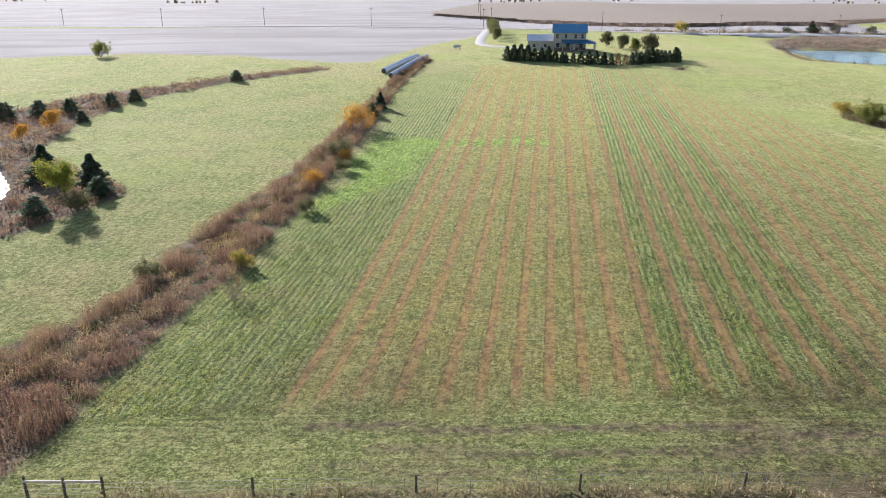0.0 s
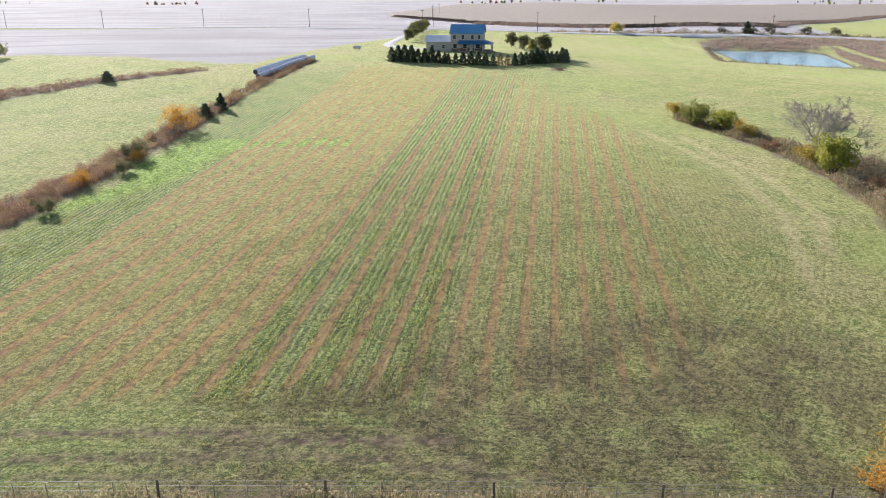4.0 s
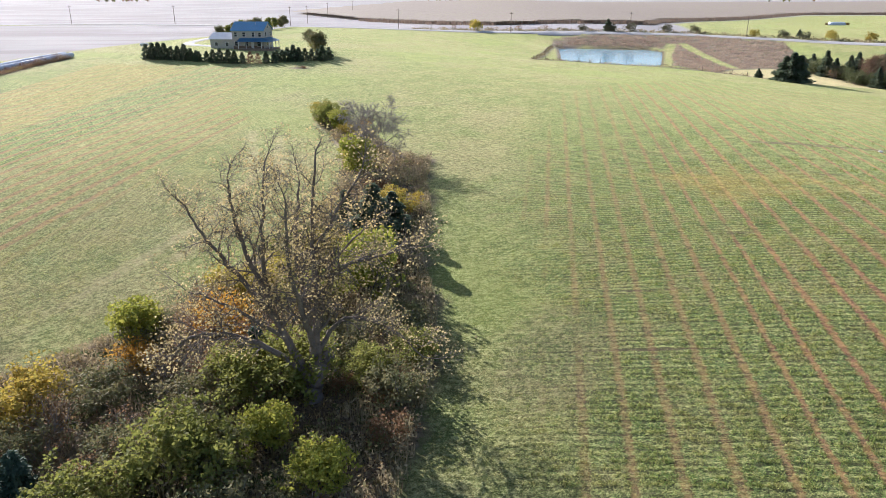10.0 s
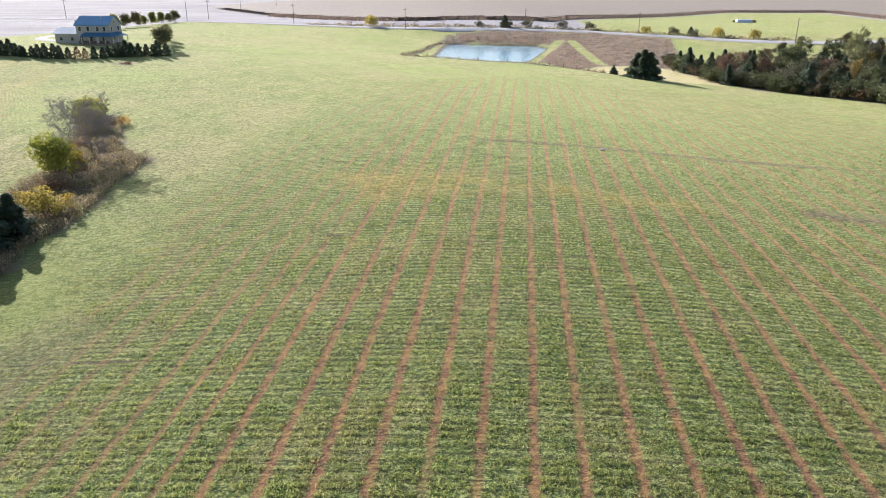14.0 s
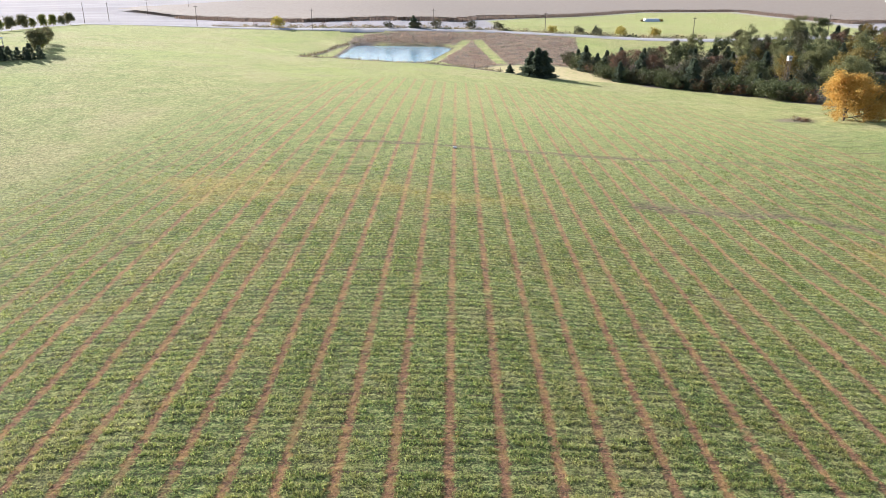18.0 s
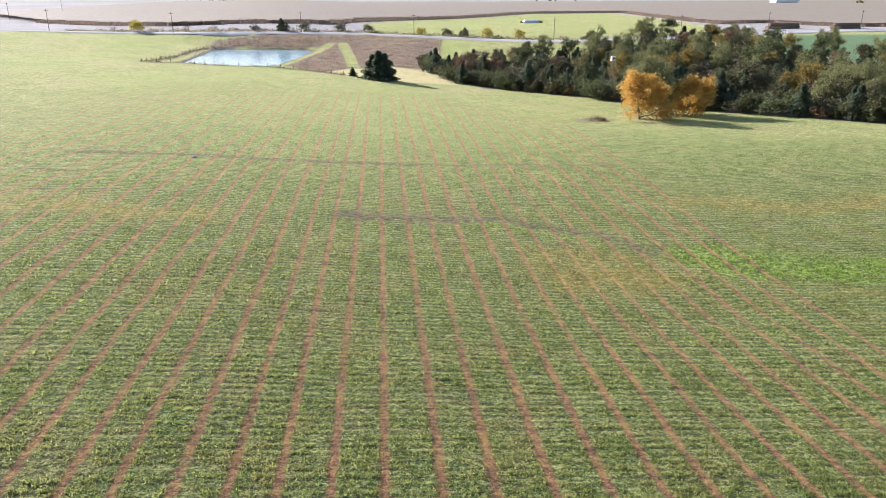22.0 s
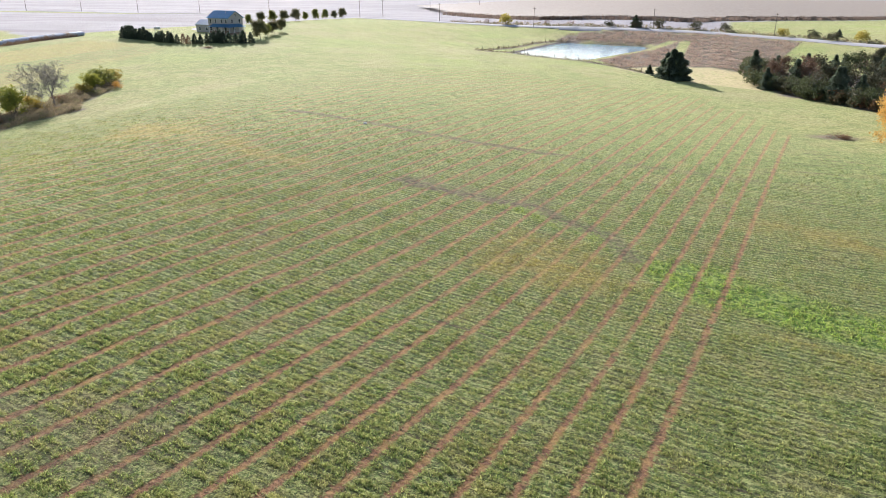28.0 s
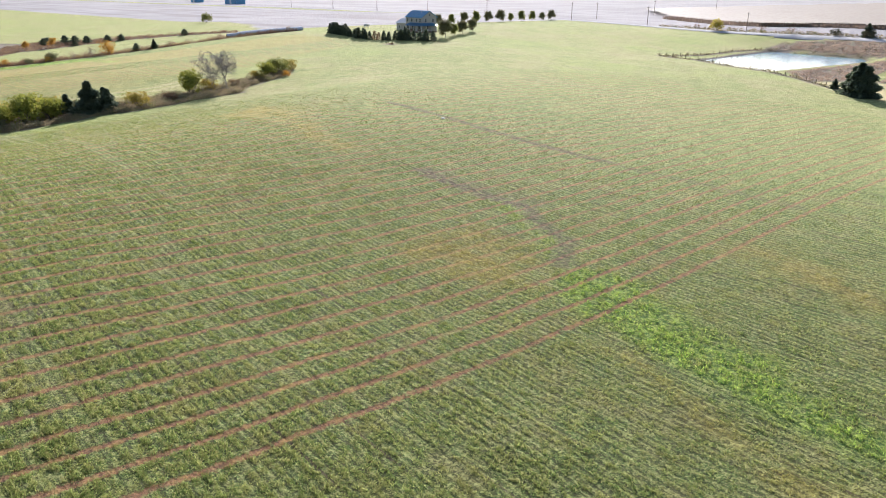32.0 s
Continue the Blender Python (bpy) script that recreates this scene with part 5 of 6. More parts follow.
THICK = "shrubs of the thicket between the fields"
for kind, x, y, s, sq in (
        (B_GREEN, 97, 43, 1.0, 1.0), (B_LIME, 106, 41.5, 0.85, 1.0), (B_GREEN, 92, 39, 0.8, 0.9), (B_LIME, 101.5, 46, 0.8, 1.0),
        (B_GOLD, 82.5, 50, 1.0, 1.0), (B_YELLOW, 79.4, 48.5, 0.8, 1.0), (B_LIME, 86.7, 61, 0.95, 1.1), (B_ORANGE, 94, 63, 0.85, 1.1),
        (B_YELLOW, 92.5, 70, 0.8, 1.0), (B_YELLOW, 97.5, 72, 0.9, 1.0), (B_ORANGE, 88, 57, 0.6, 1.0), (B_GOLD, 99.5, 78, 0.9, 1.0),
        (B_LIME, 106, 70, 1.1, 1.1), (B_LIME, 105, 76, 0.9, 1.0), (B_LIME, 101, 67, 0.9, 0.9), (B_GOLD, 107.5, 95.5, 0.85, 0.9), (B_LIME, 100.5, 114, 1.0, 1.1), (B_GOLD, 99.5, 120, 0.7, 0.9),
        (B_GREEN, 90, 150.5, 0.75, 0.9), (B_LIME, 93.5, 144.5, 0.85, 0.9), (B_GOLD, 88, 157, 0.7, 0.9), (B_GOLD, 96, 139, 0.6, 0.9), (B_ORANGE, 98, 148, 0.28, 1.2),
        (B_GOLD, 70, 42, 0.75, 0.8), (B_ORANGE, 67, 39.5, 0.55, 0.8), (B_GOLD, 74, 47.5, 0.6, 0.8), (B_RUST, 110, 47, 0.9, 1.0),
        (B_DULL, 87, 52, 1.0, 0.8), (B_DULL, 95, 51, 1.0, 0.8), (B_DULL, 91, 46, 0.8, 0.8), (B_TWIG, 93, 57, 1.2, 1.0), (B_TWIG, 98, 60, 1.2, 1.1), (B_TWIG, 91, 68, 1.0, 0.9),
        (B_TWIG, 86, 45, 0.8, 0.8), (B_RUST, 109.5, 52, 1.0, 0.8), (B_DULL, 105, 60, 0.9, 0.9), (B_RUST, 104, 106, 0.9, 0.9), (B_DULL, 99, 83, 0.9, 0.8), (B_TWIG, 101, 100, 0.8, 0.7), (B_RUST, 97, 130, 0.8, 0.8), (B_GREEN, 108, 55, 0.6, 0.9)):
    words = {B_GREEN: "broad green shrub", B_LIME: "yellow-green leafy shrub", B_GOLD: "golden-brown autumn shrub", B_YELLOW: "bright yellow shrub", B_ORANGE: "spreading orange-leaved shrub", B_DULL: "dull olive-brown shrub", B_RUST: "low rust-brown shrub", B_TWIG: "leafless grey twiggy shrub"}[kind]
    plant("shrub", kind, x, y, words + " in the thicket between fields", "shrub", THICK, s * (1.4 if y > 66 else 1.15), squash=sq, sink=0.1)
rng = random.Random(14)
for i in range(46):
    while True:
        x, y = rng.uniform(72, 112), rng.uniform(36, 84)
        if 1.2 < float(inside(THICKET, x, y)) and math.hypot(x - 76.3, y - 39.5) > 4.0 and math.hypot(x - 103, y - 47.5) > 4.2 and not (x > 107 and y < 50):
            break
    k, w = rng.choice(((B_DULL, "dull olive-brown shrub"), (B_TWIG, "leafless grey twiggy shrub"), (B_TWIG, "leafless grey twiggy shrub"), (B_RUST, "low rust-brown shrub"), (B_GREEN, "broad green shrub"), (B_DULL, "dull olive-brown shrub"), (B_TWIG, "leafless grey twiggy shrub")))
    plant("shrub", k, x, y, w + " in the thicket between fields", "shrub", THICK, rng.uniform(0.6, 1.15), sink=0.1)
for x, y, s in ((83, 40.5, 0.95), (79.5, 40, 0.7), (86.5, 41.5, 0.7), (98.5, 56, 0.9)):
    plant("spruce", C_SPRUCE, x, y, "young blue-green spruce in the thicket", "tree", "young spruces", s)
for x, y, s in ((105.5, 84.5, 1.1), (101.5, 90, 0.75), (104, 80, 0.75), (107.5, 88, 0.8)):
    plant("cedar", C_CEDAR, x, y, "dark green cedar in the hedgerow", "tree", "hedgerow cedars", s)

T_LIME = tree_meshes(44, 7.0, dict(SMALL_PLAN, stem=0.6, kids=(8, 6, 4)), 5200, 0.17, BARK, LEAF_LIME, 0.38, 4)
T_RED = tree_meshes(45, 5.0, dict(SMALL_PLAN, stem=0.5, kids=(7, 5, 4), first=(0.12, 0.2, 0.2)), 1900, 0.2, BARK, LEAF_ORANGE, 0.35, 4)
# hedgerow on the west
for kind, x, y, s, w in ((C_CEDAR, -14.6, 168, 0.46, "dark cedar"), (C_ROUND, -16.2, 161, 0.5, "dark cedar"), (B_ORANGE, -18.2, 150, 1.1, "orange autumn shrub"), (B_TWIG, -17.5, 143, 1.1, "bare grey shrub"), (B_DULL, -19.0, 128, 0.9, "olive shrub"), (B_GOLD, -24, 79, 0.5, "golden shrub"), (B_ORANGE, -21, 112, 0.55, "orange shrub"), (B_DULL, -20, 99, 0.6, "olive shrub"), (B_DULL, -34, 76, 0.6, "olive shrub"), (B_DULL, -17, 119, 0.6, "olive shrub"), (B_ORANGE, -17.5, 126, 0.45, "orange shrub"), (B_TWIG, -16, 135, 0.8, "bare grey shrub"), (B_TWIG, -22.5, 70, 0.8, "bare grey shrub")):
    plant("shrub" if kind[1].name[0] == "f" else "cedar", kind, x, y, w + " in the weedy hedgerow", "shrub" if kind[1].name[0] == "f" else "tree", "hedgerow plants", s, squash=1.2)
# weedy swale with cedars
for kind, x, y, s, w in ((C_CEDAR, -58, 114.5, 0.75, "dark cedar"), (C_ROUND, -54, 108, 0.62, "dark cedar"), (T_LIME, -57.5, 104.5, 1.0, "spreading yellow-green tree"), (C_ROUND, -59, 98.5, 0.6, "dark cedar"), (C_CEDAR, -67, 117, 0.9, "dark cedar"), (B_DULL, -54.5, 101.5, 0.9, "olive shrub"), (T_RED, -86.5, 145, 0.8, "orange tree"), (T_RED, -86.5, 156.5, 0.9, "orange tree"), (C_ROUND, -97, 172, 0.75, "dark cedar"), (C_ROUND, -104, 170, 0.75, "dark cedar"), (C_ROUND, -91, 175, 0.7, "dark cedar"), (C_ROUND, -84, 182, 0.65, "dark cedar"), (C_ROUND, -84, 166, 0.5, "dark cedar"), (C_ROUND, -80, 187, 0.6, "dark cedar"), (C_ROUND, -59.5, 209.5, 0.6, "dark cedar"), (C_ROUND, -104, 160, 0.7, "dark cedar"), (C_ROUND, -112, 165, 0.6, "dark cedar")):
    plant("shrub" if kind[1].name[0] == "f" else "small_tree" if kind in (T_LIME, T_RED) else "cedar", kind, x, y, w + " in the weedy swale", "shrub" if kind[1].name[0] == "f" else "tree", "plants of the swale", s)
plant("shrub", B_GREEN, -122, 262, "round green tree at the edge of stubble", "tree", "", 0.95, squash=1.2)

# windbreak below the house
rng = random.Random(5)
for i in range(9):
    f = i / 8
    plant("cedar", rng.choice((C_HEDGE, C_HEDGE2)), 20.5 + 17 * f, 234.5 - 3.5 * f + rng.uniform(-0.6, 0.6), "dark conical cedar in the windbreak row", "tree", "windbreak", rng.uniform(0.95, 1.35))
for i in range(11):
    f = i / 10
    k = rng.choice((C_HEDGE2, C_HEDGE, C_BROWN))
    plant("cedar", k, 38.5 + 23 * f, 230.5 - 2.0 * math.sin(f * 3.1) + rng.uniform(-0.6, 0.6), ("browning" if k is C_BROWN else "dark") + " cedar in the windbreak row", "tree", "windbreak", rng.uniform(0.8, 1.25))
for i in range(10):
    f = i / 9
    plant("cedar", rng.choice((C_HEDGE, C_HEDGE2)), 61.5 + 15.5 * f, 233 + 6.5 * f + rng.uniform(-1.2, 1.2), "dark conical cedar in the windbreak row", "tree", "windbreak", rng.uniform(1.0, 1.4))
T_YARD = tree_meshes(41, 6.5, dict(WOOD_PLAN, first=(0.2, 0.2, 0.2)), 2600, 0.36, BARK, LEAF_DULL, 0.6, 4)
T_YARD2 = tree_meshes(42, 6.0, dict(WOOD_PLAN, first=(0.2, 0.2, 0.2)), 2400, 0.36, BARK, LEAF_GREEN, 0.6, 4)
for k, x, y, s in ((T_YARD, 63, 285, 0.8), (T_YARD, 66.7, 273, 0.8), (T_YARD2, 69, 264, 0.75), (T_YARD, 71.6, 255, 1.05)):
    plant("yard_tree", k, x, y, "rounded green-brown tree on the mown lawn", "tree", "yard trees", s)
for i in range(11):
    plant("yard_tree", rng.choice((T_YARD, T_YARD2)), 22.5 + i * 0.4, 308 + i * 10.5, "rounded tree in the row along the driveway", "tree", "driveway trees", rng.uniform(0.62, 0.85), squash=1.1)

# the wood
W = [tree_meshes(50 + i, h, WOOD_PLAN, int(n * 4.2), 0.24, b, l, 0.6, 3) for i, (h, n, b, l) in enumerate((
    (11, 1700, BARK, WOOD_OLIVE), (13, 1900, BARK, WOOD_GREEN), (10, 900, BARK_GREY, WOOD_RUST), (12, 1500, BARK, WOOD_GOLD), (9, 1500, BARK, WOOD_OLIVE), (14, 2100, BARK, WOOD_WILLOW), (10, 300, BARK_GREY, WOOD_OLIVE)))]
WI = [tree_meshes(150 + i, h, dict(WOOD_PLAN, kids=(7, 3, 3)), int(n * 2.2), 0.38, BARK, l, 0.75, 3) for i, (h, n, l) in enumerate((
    (11, 1000, WOOD_OLIVE), (13, 1100, WOOD_GREEN), (10, 600, WOOD_RUST), (12, 900, WOOD_GOLD), (9, 1000, WOOD_OLIVE), (14, 1200, WOOD_WILLOW), (10, 300, WOOD_OLIVE)))]
WC = [conifer_meshes(60 + i, h, w, 4200, BARK, NEEDLE, 0.3, 0.02, 0.9, 0.8) for i, (h, w) in enumerate(((8.5, 6), (10.5, 7)))]
words = ("olive-brown", "green", "nearly leafless rust", "golden", "brownish", "pale yellow-green", "bare grey")
spots = []
rng = random.Random(9)
tries = 0
while len(spots) < 430 and tries < 16000:
    tries += 1
    x, y = rng.uniform(252, 500), rng.uniform(96, 320)
    if inside(WOOD, x, y) > 1.5 and all((x - a) ** 2 + (y - b) ** 2 > 15 for a, b in spots):
        spots.append((x, y))
for x, y in spots:
    edge = float(inside(WOOD, x, y))
    if rng.random() < (0.6 if x < 330 else 0.35):
        plant("cedar", rng.choice(WC), x, y, "dark cedar in the mixed wood", "tree", "trees of the wood", rng.uniform(0.65, 1.0))
    else:
        i = rng.choice((0, 0, 4, 4, 2, 6, 6, 1) if x < 305 else (0, 0, 1, 2, 3, 4, 5, 5, 6))
        plant("wood_tree", (W if edge < 13 else WI)[i], x, y, words[i] + " tree in the mixed wood", "tree", "trees of the wood", rng.uniform(0.68, 1.02))
for i in range(170):
    t = rng.uniform(0, 6.999)
    a, b = WOOD[int(t)], WOOD[int(t) + 1]
    f = t - int(t)
    x, y = a[0] + (b[0] - a[0]) * f + rng.uniform(0, 8), a[1] + (b[1] - a[1]) * f + rng.uniform(-1, 8)
    k = rng.choice((F_DULL, F_DULL, F_GREEN, F_GREEN, F_DULL, F_TWIG, F_RUST))
    plant("shrub", k, x, y, "brownish shrub at the foot of the wood", "shrub", "shrubs along the wood", rng.uniform(0.8, 1.5))
MAPLE_PLAN = dict(TREE, levels=3, stem=0.72, kids=(13, 6, 5), first=(0.03, 0.15, 0.2), angle=(1.0, 0.8, 0.8), short=(0.62, 0.55, 0.5), rise=(0.05, 0.05, 0.0, -0.03))
plant("maple", tree_meshes(71, 12.0, MAPLE_PLAN, 15000, 0.26, BARK, LEAF_MAPLE, 0.6, 5), 281.3, 158.5, "orange autumn maple at the edge of the wood", "tree", turn=30, sink=1.0)
plant("maple", tree_meshes(72, 10.2, MAPLE_PLAN, 11000, 0.26, BARK, LEAF_MAPLE, 0.55, 5), 296.4, 159.5, "orange autumn maple at the edge of the wood", "tree", turn=200, sink=1.0)
WILLOW = tree_meshes(73, 13.5, dict(MAPLE_PLAN, first=(0.15, 0.2, 0.2)), 16000, 0.24, BARK, WOOD_WILLOW, 0.65, 5)
plant("willow", WILLOW, 292.5, 168.5, "pale yellow-green willow behind the maples", "tree", "willows of the wood", turn=0)
for x, y, z in ((322, 246, 0.9), (330, 236, 1.0), (350, 170, 0.85), (372, 160, 0.8), (338, 196, 0.75)):
    plant("willow", WILLOW, x, y, "pale yellow-green willow rising from the wood", "tree", "willows of the wood", z)
plant("shrub", B_ORANGE, 287.5, 157, "small orange shrub below the maples", "shrub", scale=0.8)
for x, y, s in ((233, 253, 1.4), (235, 252, 1.3), (231.2, 254.5, 1.2), (225, 261, 0.45)):
    plant("cedar", C_CEDAR, x, y, "dark cedar standing in the dry grass", "tree", "cedars by the pond", s)
plant("shrub", F_YELLOW, 132, 411, "bright yellow roadside tree", "tree", scale=1.7)
for k, x, y, s in ((F_YELLOW, 276, 391, 1.1), (F_YELLOW, 307, 372, 1.4), (F_DULL, 295, 376, 1.2), (F_DULL, 205, 409, 1.2), (C_CEDAR, 204, 412, 0.9), (F_DULL, 190, 411, 1.0), (F_TWIG, 170, 412, 1.2), (C_CEDAR, 300, 392, 0.5), (F_DULL, 216, 411, 1.3), (F_TWIG, 155, 412, 1.2), (F_DULL, 235, 409, 1.2), (F_DULL, 250, 405, 1.2), (F_TWIG, 120, 415, 1.0), (F_GOLD, 320, 362, 1.2), (F_DULL, 289, 385, 1.2)):
    plant("shrub", k, x, y, "roadside bush in autumn colour", "shrub", "roadside bushes", s)


# ---- tall weeds, reeds and corn ----
def weeds(name, poly, per, tall, size, mat, label, seed, keep=None):
    """A bank of weeds: upright stems and a loose mass of dead leaves and seed heads."""
    rg = np.random.default_rng(seed)
    px, py = [p[0] for p in poly], [p[1] for p in poly]
    n = int((max(px) - min(px)) * (max(py) - min(py)) * per)
    x, y = rg.uniform(min(px), max(px), n), rg.uniform(min(py), max(py), n)
    ok = inside(poly, x, y) > 0.1
    h = np.clip(0.55 + 0.5 * wob(x, y, 4.0, seed) + 0.5 * wob(x, y, 1.8, seed + 2), 0.06, 1.35)
    ok &= h + rg.uniform(-0.35, 0.35, n) > 0.3
    for pool in (POND, POOL):
        ok &= inside(pool, x, y) < -0.5
    if keep is not None:
        ok &= keep(x, y)
    x, y, h = x[ok], y[ok], h[ok] * tall
    z = ground_z(x, y)
    m = len(x)
    third = rg.uniform(size=m) < 0.3
    co, fa = tufts(rg, x[third], y[third], z[third], h[third] * 1.15, np.full(third.sum(), size * 0.45), 2, 0.3)
    t = ~third
    lc, lf = leaves(rg, np.stack([x[t], y[t], z[t] + h[t] * rg.uniform(0.1, 1.0, t.sum()) ** 0.7], 1), size, 0.2, 1.7)
    me = mesh_of(name, np.concatenate([co, lc]), np.concatenate([fa, lf + len(co)]), [mat])
    tagged(new(name, me), label, "weeds", kind="stuff")


MIDDLE = [(-43, 46), (-34.5, 62), (-30, 75), (-27.5, 90), (-25, 105), (-21.5, 125), (-18.5, 150), (-15, 180), (-8, 215)]
weeds("weed_bank", HEDGE, 46.0, 1.75, 0.12, WEED, "russet and straw-brown tall weeds filling the hedgerow", 3, lambda x, y: near(MIDDLE, x, y) + 0.8 * wob(x, y, 5.0, 6.0) > 0.8)
weeds("weed_bank", HEDGE, 30.0, 0.9, 0.12, REED, "straw-coloured tall grass along the middle of the hedgerow", 4, lambda x, y: near(MIDDLE, x, y) + 1.2 * wob(x, y, 5.0, 6.0) < 1.7)
weeds("weed_bank", [(x, y) for x, y in SWALE if x > -125], 7.0, 1.2, 0.26, WEED, "russet-brown tall weeds in the swale", 5)
weeds("weed_bank", THICKET, 24.0, 1.5, 0.18, UNDER, "brown and green tall weeds under the thicket", 6)
weeds("grass_bank", THICKET, 8.0, 0.7, 0.15, REED, "dry straw-coloured grass under the thicket", 7)
weeds("weed_bank", [(168, 374), (176, 378), (216, 365), (222, 384), (172, 394)], 2.5, 0.8, 0.3, RUSH, "russet-brown rushes behind the pond", 38)
weeds("weed_bank", RUSHES, 4.5, 0.75, 0.3, RUSH, "russet-brown rushes round the pond", 8, lambda x, y: (inside(DRYGRASS, x, y) < 0) & (near(TRACKS[0], x, y) > 2.6) & (near(TRACKS[1], x, y) > 2.6))
weeds("weed_bank", [(146, 262), (146, 384), (224, 384), (224, 258)], 5.0, 1.0, 0.35, UNDER, "dark brown weeds along the pond bank and fence", 18, lambda x, y: np.minimum(np.minimum(near(BANKS[0], x, y), near(BANKS[1], x, y)), near(BANKS[2], x, y)) < 0.9)
weeds("weed_bank", [(96, 409), (131, 404), (186, 404), (245, 396), (284, 379), (313, 355), (340, 340), (342, 352), (318, 368), (288, 390), (247, 408), (186, 416), (131, 416), (96, 421)], 2.2, 1.5, 0.5, UNDER, "brown roadside weeds and brush", 28, lambda x, y: near(ROAD, x, y) > 4.2)
weeds("grass_bank", [(-45, 35.0), (66, 35.0), (66, 38.3), (-45, 38.3)], 60.0, 1.25, 0.14, UNDER, "dry grass along the fence line", 9)


def corn():
    """Standing dry corn: ragged canopy and a front of stalks."""
    xs, ys = spread(-20, 620, 9, -30, 2400, 1.08), spread(370, 720, 5, 366, 1260, 1.08)
    X, Y = np.meshgrid(xs, ys)
    ok = inside(CORN, X, Y) > 0
    rg = np.random.default_rng(12)
    Z = ground_z(X, Y) + 2.1 + rg.uniform(-0.25, 0.25, X.shape)
    n, m = X.shape
    i = np.arange(n * m).reshape(n, m)
    q = ok[:-1, :-1] & ok[:-1, 1:] & ok[1:, 1:] & ok[1:, :-1]
    fa = np.stack([i[:-1, :-1], i[:-1, 1:], i[1:, 1:], i[1:, :-1]], -1)[q]
    tagged(new("corn_canopy", mesh_of("corn_canopy", np.stack([X, Y, Z], -1).reshape(-1, 3), fa, [CORN_LEAF])), "standing dry corn field, pale tan", "corn", kind="stuff")
    pts = []
    line = CORN[:16]
    for (ax, ay), (bx, by) in zip(line, line[1:]):
        L = math.hypot(bx - ax, by - ay)
        k = int(min(L, 700) * 7)
        t = rg.uniform(0, 1, k)
        d = rg.uniform(-1, 9, k)
        pts.append(np.stack([ax + (bx - ax) * t - (by - ay) / L * d, ay + (by - ay) * t + (bx - ax) / L * d], 1))
    p = np.concatenate(pts)
    co, fa = tufts(rg, p[:, 0], p[:, 1], ground_z(p[:, 0], p[:, 1]), rg.uniform(2.0, 2.7, len(p)), np.full(len(p), 0.3), 4, 0.15)
    tagged(new("corn_stalks", mesh_of("corn_stalks", co, fa, [CORN_DARK])), "brown corn stalks along the field edge", "corn", kind="stuff")


corn()


# ---- fence, bales, poles, sheds ----
def fence():
    f = tagged(axis_at("fence", 0, 0, 0), "wire fence on weathered wooden posts", "fence")
    xs = [(-27.5, 38.6, 1.5), (-24.9, 38.5, 1.4), (-22.3, 38.4, 1.45)] + [(-12.4 + 10.6 * i, 38.1 - 0.05 * i, 1.35) for i in range(8)]
    for x, y, h in xs:
        z = gz(x, y)
        bm = bmesh.new()
        bmesh.ops.create_cone(bm, cap_ends=True, segments=9, radius1=0.1, radius2=0.085, depth=h + 0.3, matrix=pose(x, y, z + h / 2 - 0.15, random.uniform(-3, 3), random.uniform(-3, 3)))
        part("post", bm, POST, f)
    for i in range(40):
        x = -11 + i * 2.12
        if x > 66:
            break
        z = gz(x, 38)
        part("stake", boxed(x - 0.02, 37.98, z - 0.1, x + 0.02, 38.02, z + 1.15), WIRE, f)
    part("rail", boxed(-27.5, 38.42, gz(-25, 38.5) + 1.02, -22.3, 38.52, gz(-25, 38.5) + 1.14), RAIL, f, "bleached wooden brace rail")
    for hgt in (0.35, 0.7, 1.05):
        pts = [Vector((x, 38.2, gz(x, 38.2) + hgt)) for x in np.arange(-27.5, 66, 3.0)]
        piece("wire", mesh_of("wire", *tubes([(pts, [0.012] * len(pts))], 3), [WIRE]), f)


fence()


def bales():
    for n, (ax, ay, bx, by), cnt in ((0, (-14.6, 203.5, -5.4, 240), 23), (1, (-17.2, 211, -8.6, 242), 20)):
        row = tagged(axis_at("bale_row", 0, 0, 0), "line of round hay bales wrapped in white plastic", "hay bales", "wrapped bales")
        a, b = Vector((ax, ay, 0)), Vector((bx, by, 0))
        d = (b - a) / cnt
        me = bmesh.new()
        bmesh.ops.create_cone(me, cap_ends=True, segments=16, radius1=0.8, radius2=0.8, depth=d.length * 0.98)
        bmesh.ops.bevel(me, geom=[e for e in me.edges if len(e.link_faces) == 2 and any(len(f.verts) > 4 for f in e.link_faces)], offset=0.12, segments=2, affect='EDGES')
        data = bpy.data.meshes.new("bale")
        me.to_mesh(data)
        me.free()
        data.materials.append(WRAP)
        for i in range(cnt):
            p = a + d * (i + 0.5)
            m = Matrix.Translation((p.x, p.y, gz(p.x, p.y) + 0.76)) @ d.to_track_quat("Z", "Y").to_matrix().to_4x4()
            piece("bale", data, row, m)
        e = bmesh.new()
        bmesh.ops.create_cone(e, cap_ends=True, segments=16, radius1=0.7, radius2=0.7, depth=0.05, matrix=Matrix.Translation((ax, ay, gz(ax, ay) + 0.76)) @ d.to_track_quat("Z", "Y").to_matrix().to_4x4())
        part("end_cover", e, TARP, row, "dark open end of the bale row")


bales()


